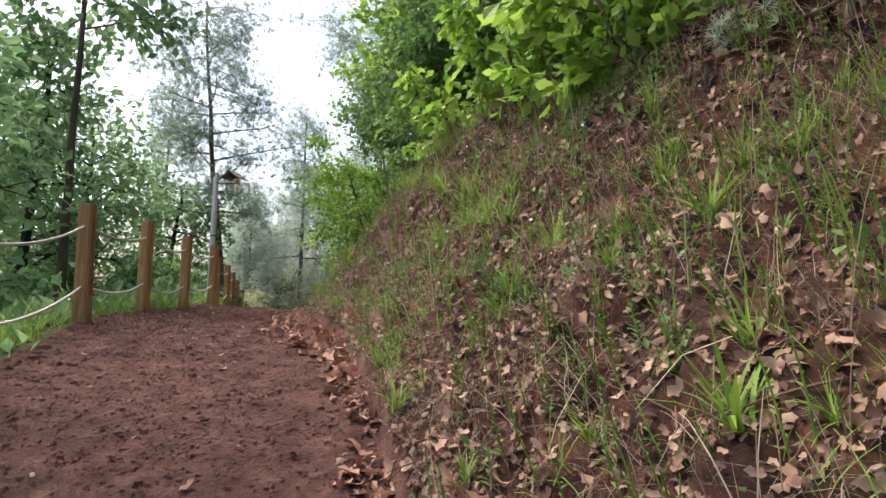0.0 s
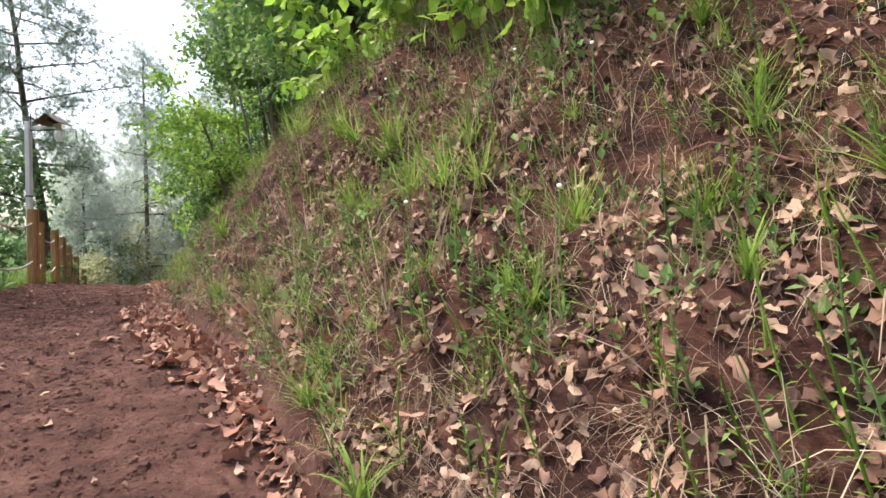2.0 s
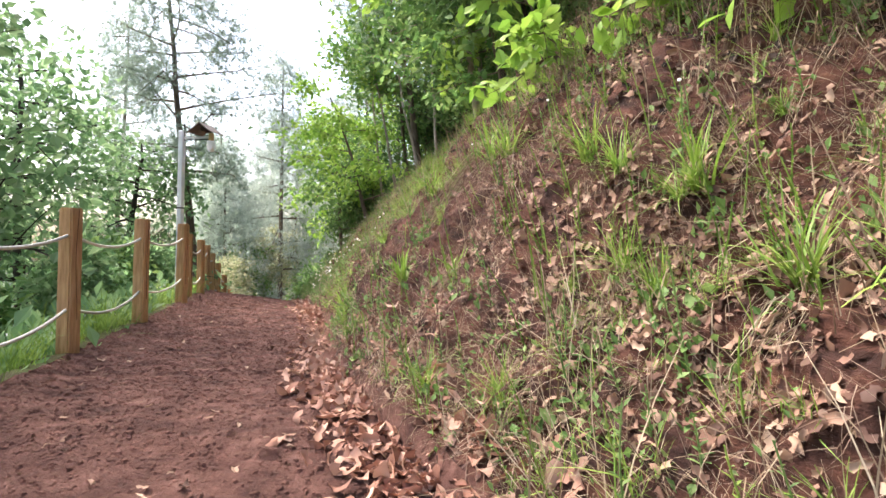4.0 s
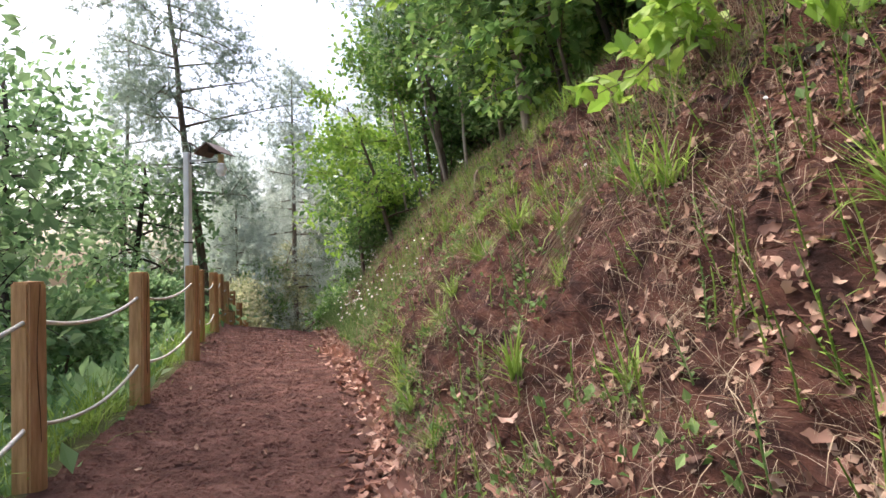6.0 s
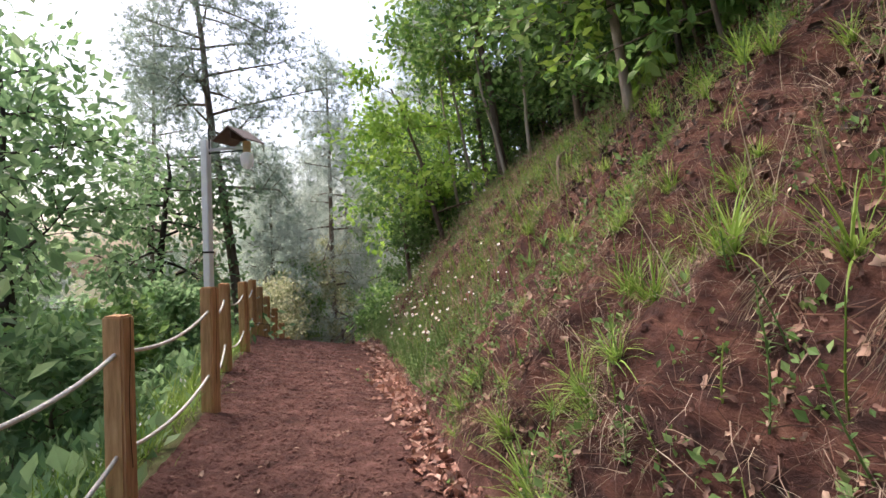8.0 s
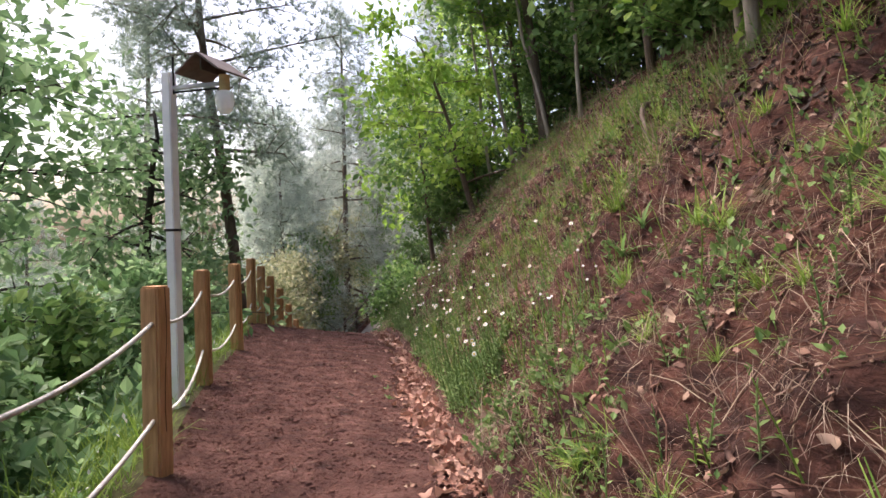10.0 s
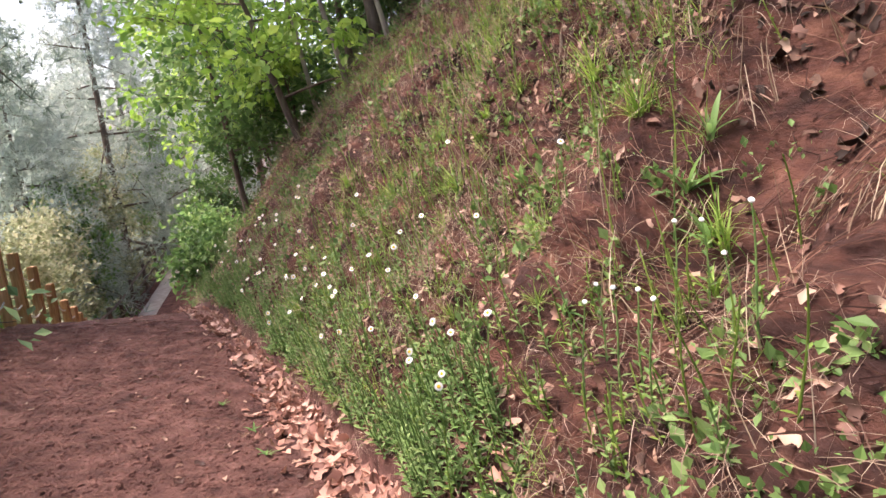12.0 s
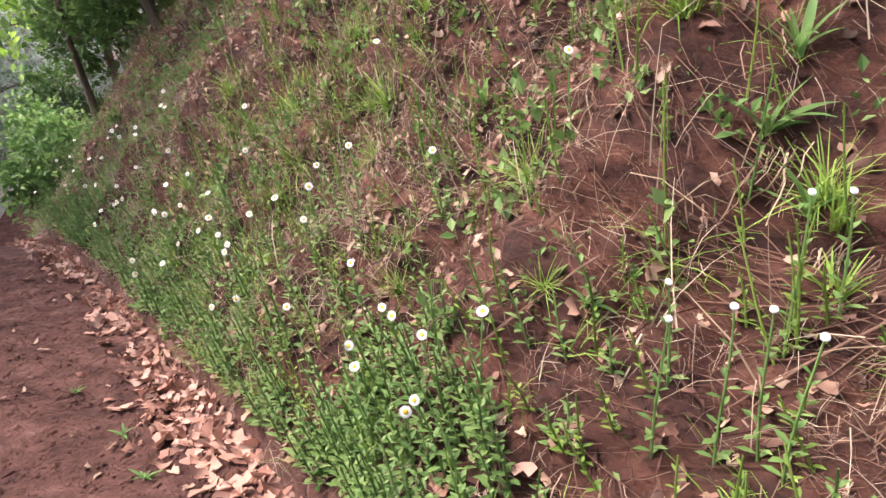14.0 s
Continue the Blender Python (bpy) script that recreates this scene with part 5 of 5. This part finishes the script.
for k, (yy, dd) in enumerate(zip(y, d)):
    p = bank_at(np.array(yy), np.array(dd))
    stem, st, lv = weed_mesh(600 + k, float(g.uniform(0.16, 0.36)), 14, 0.06)
    a = g.uniform(0, 6.28)
    turn = np.array([[math.cos(a), -math.sin(a), 0], [math.sin(a), math.cos(a), 0], [0, 0, 1]])
    tilt = np.array([[1, 0, -0.25], [0, 1, g.normal(0, 0.15)], [0, 0, 1]])
    for v, f in (st, lv):
        pieces.append((v @ turn.T @ tilt.T + p - [0, 0, 0.01], f))
massed = part("daisy_foliage", joined(pieces), M_WEED)
tagged(massed, "dense green daisy foliage along the foot of the bank", "plants", kind="stuff")
# other upright weeds
y, d = scatter_bank(g, 420, lambda y, d: patchy(y, d, 161, 0.8, 0.0) * np.interp(y, [0, 6, 9, 11.5, 19], [0.8, 0.8, 0.5, 0.9, 1]), 0.6, 18, 2.8)
pieces = []
for k, (yy, dd) in enumerate(zip(y, d)):
    p = bank_at(np.array(yy), np.array(dd))
    stem, st, lv = weed_mesh(900 + k, float(g.uniform(0.14, 0.42)), 16, 0.05)
    tilt = np.array([[1, 0, -0.2 + g.normal(0, 0.12)], [0, 1, g.normal(0, 0.15)], [0, 0, 1]])
    for v, f in (st, lv):
        pieces.append((v @ tilt.T + p - [0, 0, 0.01], f))
weeds = part("tall_weeds", joined(pieces), M_WEED)
tagged(weeds, "upright leafy weeds standing here and there on the bank", "weeds", kind="stuff")

y, d = scatter_bank(g, 820, lambda y, d: patchy(y, d, 165, 0.9, 0.1) * np.interp(d, [0, 0.3, 1.8, 2.6], [0.3, 1, 1, 0.6]) * np.interp(y, [1.5, 6.5, 8, 11, 12, 17], [1, 1, 0.4, 0.4, 1, 1]), 1.5, 17, 2.6)
pieces = []
for k, (p, yy) in enumerate(zip(bank_at(y, d), y)):
    stem, st, lv = weed_mesh(1400 + k, float(g.uniform(0.16, 0.42)), 12, 0.038)
    tilt = np.array([[1, 0, -0.25 + g.normal(0, 0.15)], [0, 1, g.normal(0, 0.2)], [0, 0, 1]])
    for v, f in (st, lv):
        pieces.append((v @ tilt.T + p - [0, 0, 0.01], f))
sprays = part("yellow_weeds", joined(pieces), M_GRASS)
tagged(sprays, "thin yellow-green weeds standing thickly on the bank", "weeds", kind="stuff")

# small weeds in the path
for k, (x, y) in enumerate([(-3.32, 14.69), (-3.56, 15.33), (-2.1, 10.04), (-3.24, 14.23)]):
    ob = copy_thing(P_BROAD[k % 3], pose(x, y, float(path_at(np.array(x), np.array(y))), 0, 0, 70 * k))
    ob.matrix_basis = pose(x, y, float(path_at(np.array(x), np.array(y))), 0, 0, 70 * k) @ Matrix.Diagonal((0.1, 0.1, 0.06, 1))
    ob.name = "path_weed"
    tagged(ob, "small flat weed sprouting from the dirt path", "plant", "weeds in the path")


# ---- dry twigs lying on the bank ----
def twig(x0, y0, x1, y1, r):
    a, b = on_bank(x0, y0), on_bank(x1, y1)
    p, q = a[0] + a[1] * 0.03, b[0] + b[1] * 0.05
    s = np.linspace(0, 1, 8)
    pts = p + s[:, None] * (q - p) + np.cumsum(g.normal(0, 0.006, (8, 3)), 0)
    w = pts[4] + np.linspace(0, 1, 4)[:, None] * (unit(q - p) * 0.12 + a[1] * 0.03 + [0, 0.03, -0.06])
    me = joined([tube(pts, r * (1 - 0.5 * s), 6), tube(w, r * 0.55 * (1 - 0.5 * np.linspace(0, 1, 4)), 5)])
    ob = part("twig", me, M_ROOT)
    o = Vector(pts[0].tolist())
    ob.data.transform(Matrix.Translation(-o))
    ob.matrix_basis = Matrix.Translation(o)
    tagged(ob, "dry forked twig lying on the soil", "twig", "twigs on the bank")


for x0, y0, x1, y1, r in [(-0.22, 6.99, -0.52, 7.25, 0.006), (-0.45, 7.13, -0.6, 7.6, 0.005), (-0.5, 8.0, -0.75, 8.2, 0.004), (0.75, 2.6, 0.5, 2.9, 0.006), (0.85, 2.2, 0.55, 2.3, 0.005), (-1.4, 12.2, -1.75, 12.5, 0.005),
                          (-1.7, 13.0, -2.05, 13.25, 0.004), (0.4, 3.6, 0.7, 3.3, 0.005), (-0.9, 9.0, -0.7, 8.6, 0.005), (1.1, 1.6, 0.8, 1.9, 0.006), (-1.2, 11.6, -0.9, 12.0, 0.007)]:
    twig(x0, y0, x1, y1, r)


# ---- pale roots hanging in bunches, thick roots under the crest ----
def root_bunch(x, y, length, count):
    """Many thin roots that hang down from one spot."""
    p, nor = on_bank(x, y)
    u = np.linspace(0, 1, 6)
    pieces = []
    for k in range(count):
        L = length * g.uniform(0.4, 1.15)
        start = nor * 0.015 + np.array([g.normal(0, 0.02), g.normal(0, 0.07), g.normal(0, 0.03)])
        way = unit(np.array([-0.7 + g.normal(0, 0.1), g.normal(0, 0.2), -1.0]))
        pts = start + u[:, None] * way * L + (u * (1 - u))[:, None] * nor * 0.2 * L + np.cumsum(g.normal(0, 0.007, (6, 3)), 0)
        pieces.append(tube(pts, 0.0022 * math.exp(g.normal(0, 0.35)) * (1 - 0.6 * u), 3, False))
    v, f = joined(pieces)
    return v + p, f


bunches = [root_bunch(x, y, length, count) for x, y, length, count in [
    (-0.45, 7.75, 0.5, 60), (-0.3, 7.4, 0.45, 50), (-0.6, 7.95, 0.36, 40), (-0.75, 8.6, 0.3, 30), (0.95, 2.3, 0.3, 36), (0.75, 2.75, 0.28, 30), (0.45, 3.3, 0.24, 26), (-1.26, 12.79, 0.24, 22),
                            (-1.3, 12.5, 0.22, 20), (-1.05, 12.2, 0.26, 26), (-1.52, 13.4, 0.2, 20), (-1.0, 13.3, 0.26, 24), (-1.75, 12.85, 0.2, 20), (-1.12, 11.9, 0.28, 30), (-0.8, 11.3, 0.3, 34), (-1.4, 14.7, 0.26, 24),
                            (-1.0, 9.6, 0.28, 28), (-0.7, 10.3, 0.3, 30), (0.2, 4.6, 0.24, 26), (-0.1, 5.4, 0.26, 26)]]
tagged(part("hanging_roots", joined(bunches), M_STRAW), "bunches of pale dry roots hanging from the bank", "roots", kind="stuff")


def crest_root(x0, y0, x1, y1, lift, r):
    """A thick bent root that arches out of the soil and dips back in."""
    a, b = on_bank(x0, y0), on_bank(x1, y1)
    u = np.linspace(0, 1, 12)
    pts = a[0] - a[1] * 0.05 + u[:, None] * (b[0] - b[1] * 0.05 - a[0] + a[1] * 0.05) + (4 * u * (1 - u))[:, None] * a[1] * lift + np.cumsum(g.normal(0, 0.008, (12, 3)), 0) * (u * (1 - u) * 4)[:, None]
    v, f = tube(pts - pts[0], r * (1 - 0.5 * u), 8)
    ob = part("root", mesh_np("root", v, f, True), M_BARK)
    ob.matrix_basis = Matrix.Translation(pts[0].tolist())
    tagged(ob, "thick bent dark root arching out of the soil", "root", "tree roots under the crest")


for x0, y0, x1, y1, lift, r in [(-0.35, 15.2, -0.75, 13.9, 0.16, 0.035), (-0.45, 14.9, -0.95, 14.5, 0.14, 0.028), (-0.4, 14.0, -0.75, 13.3, 0.1, 0.022), (-0.55, 15.4, -1.0, 15.6, 0.12, 0.025), (0.6, 7.9, 0.2, 7.3, 0.08, 0.018)]:
    crest_root(x0, y0, x1, y1, lift, r)

p, nor = on_bank(-0.44, 13.15)
big = part("dry_leaf", mesh_np("dry_leaf", *dead_leaf(0.5, 0.5, 0.34), True), M_DEAD)
big.matrix_basis = Matrix.Translation((p + nor * 0.04).tolist()) @ pose(0, 0, 0, 70, 20, 30) @ Matrix.Scale(0.17, 4)
tagged(big, "large curled tan leaf caught on the bank", "leaf")
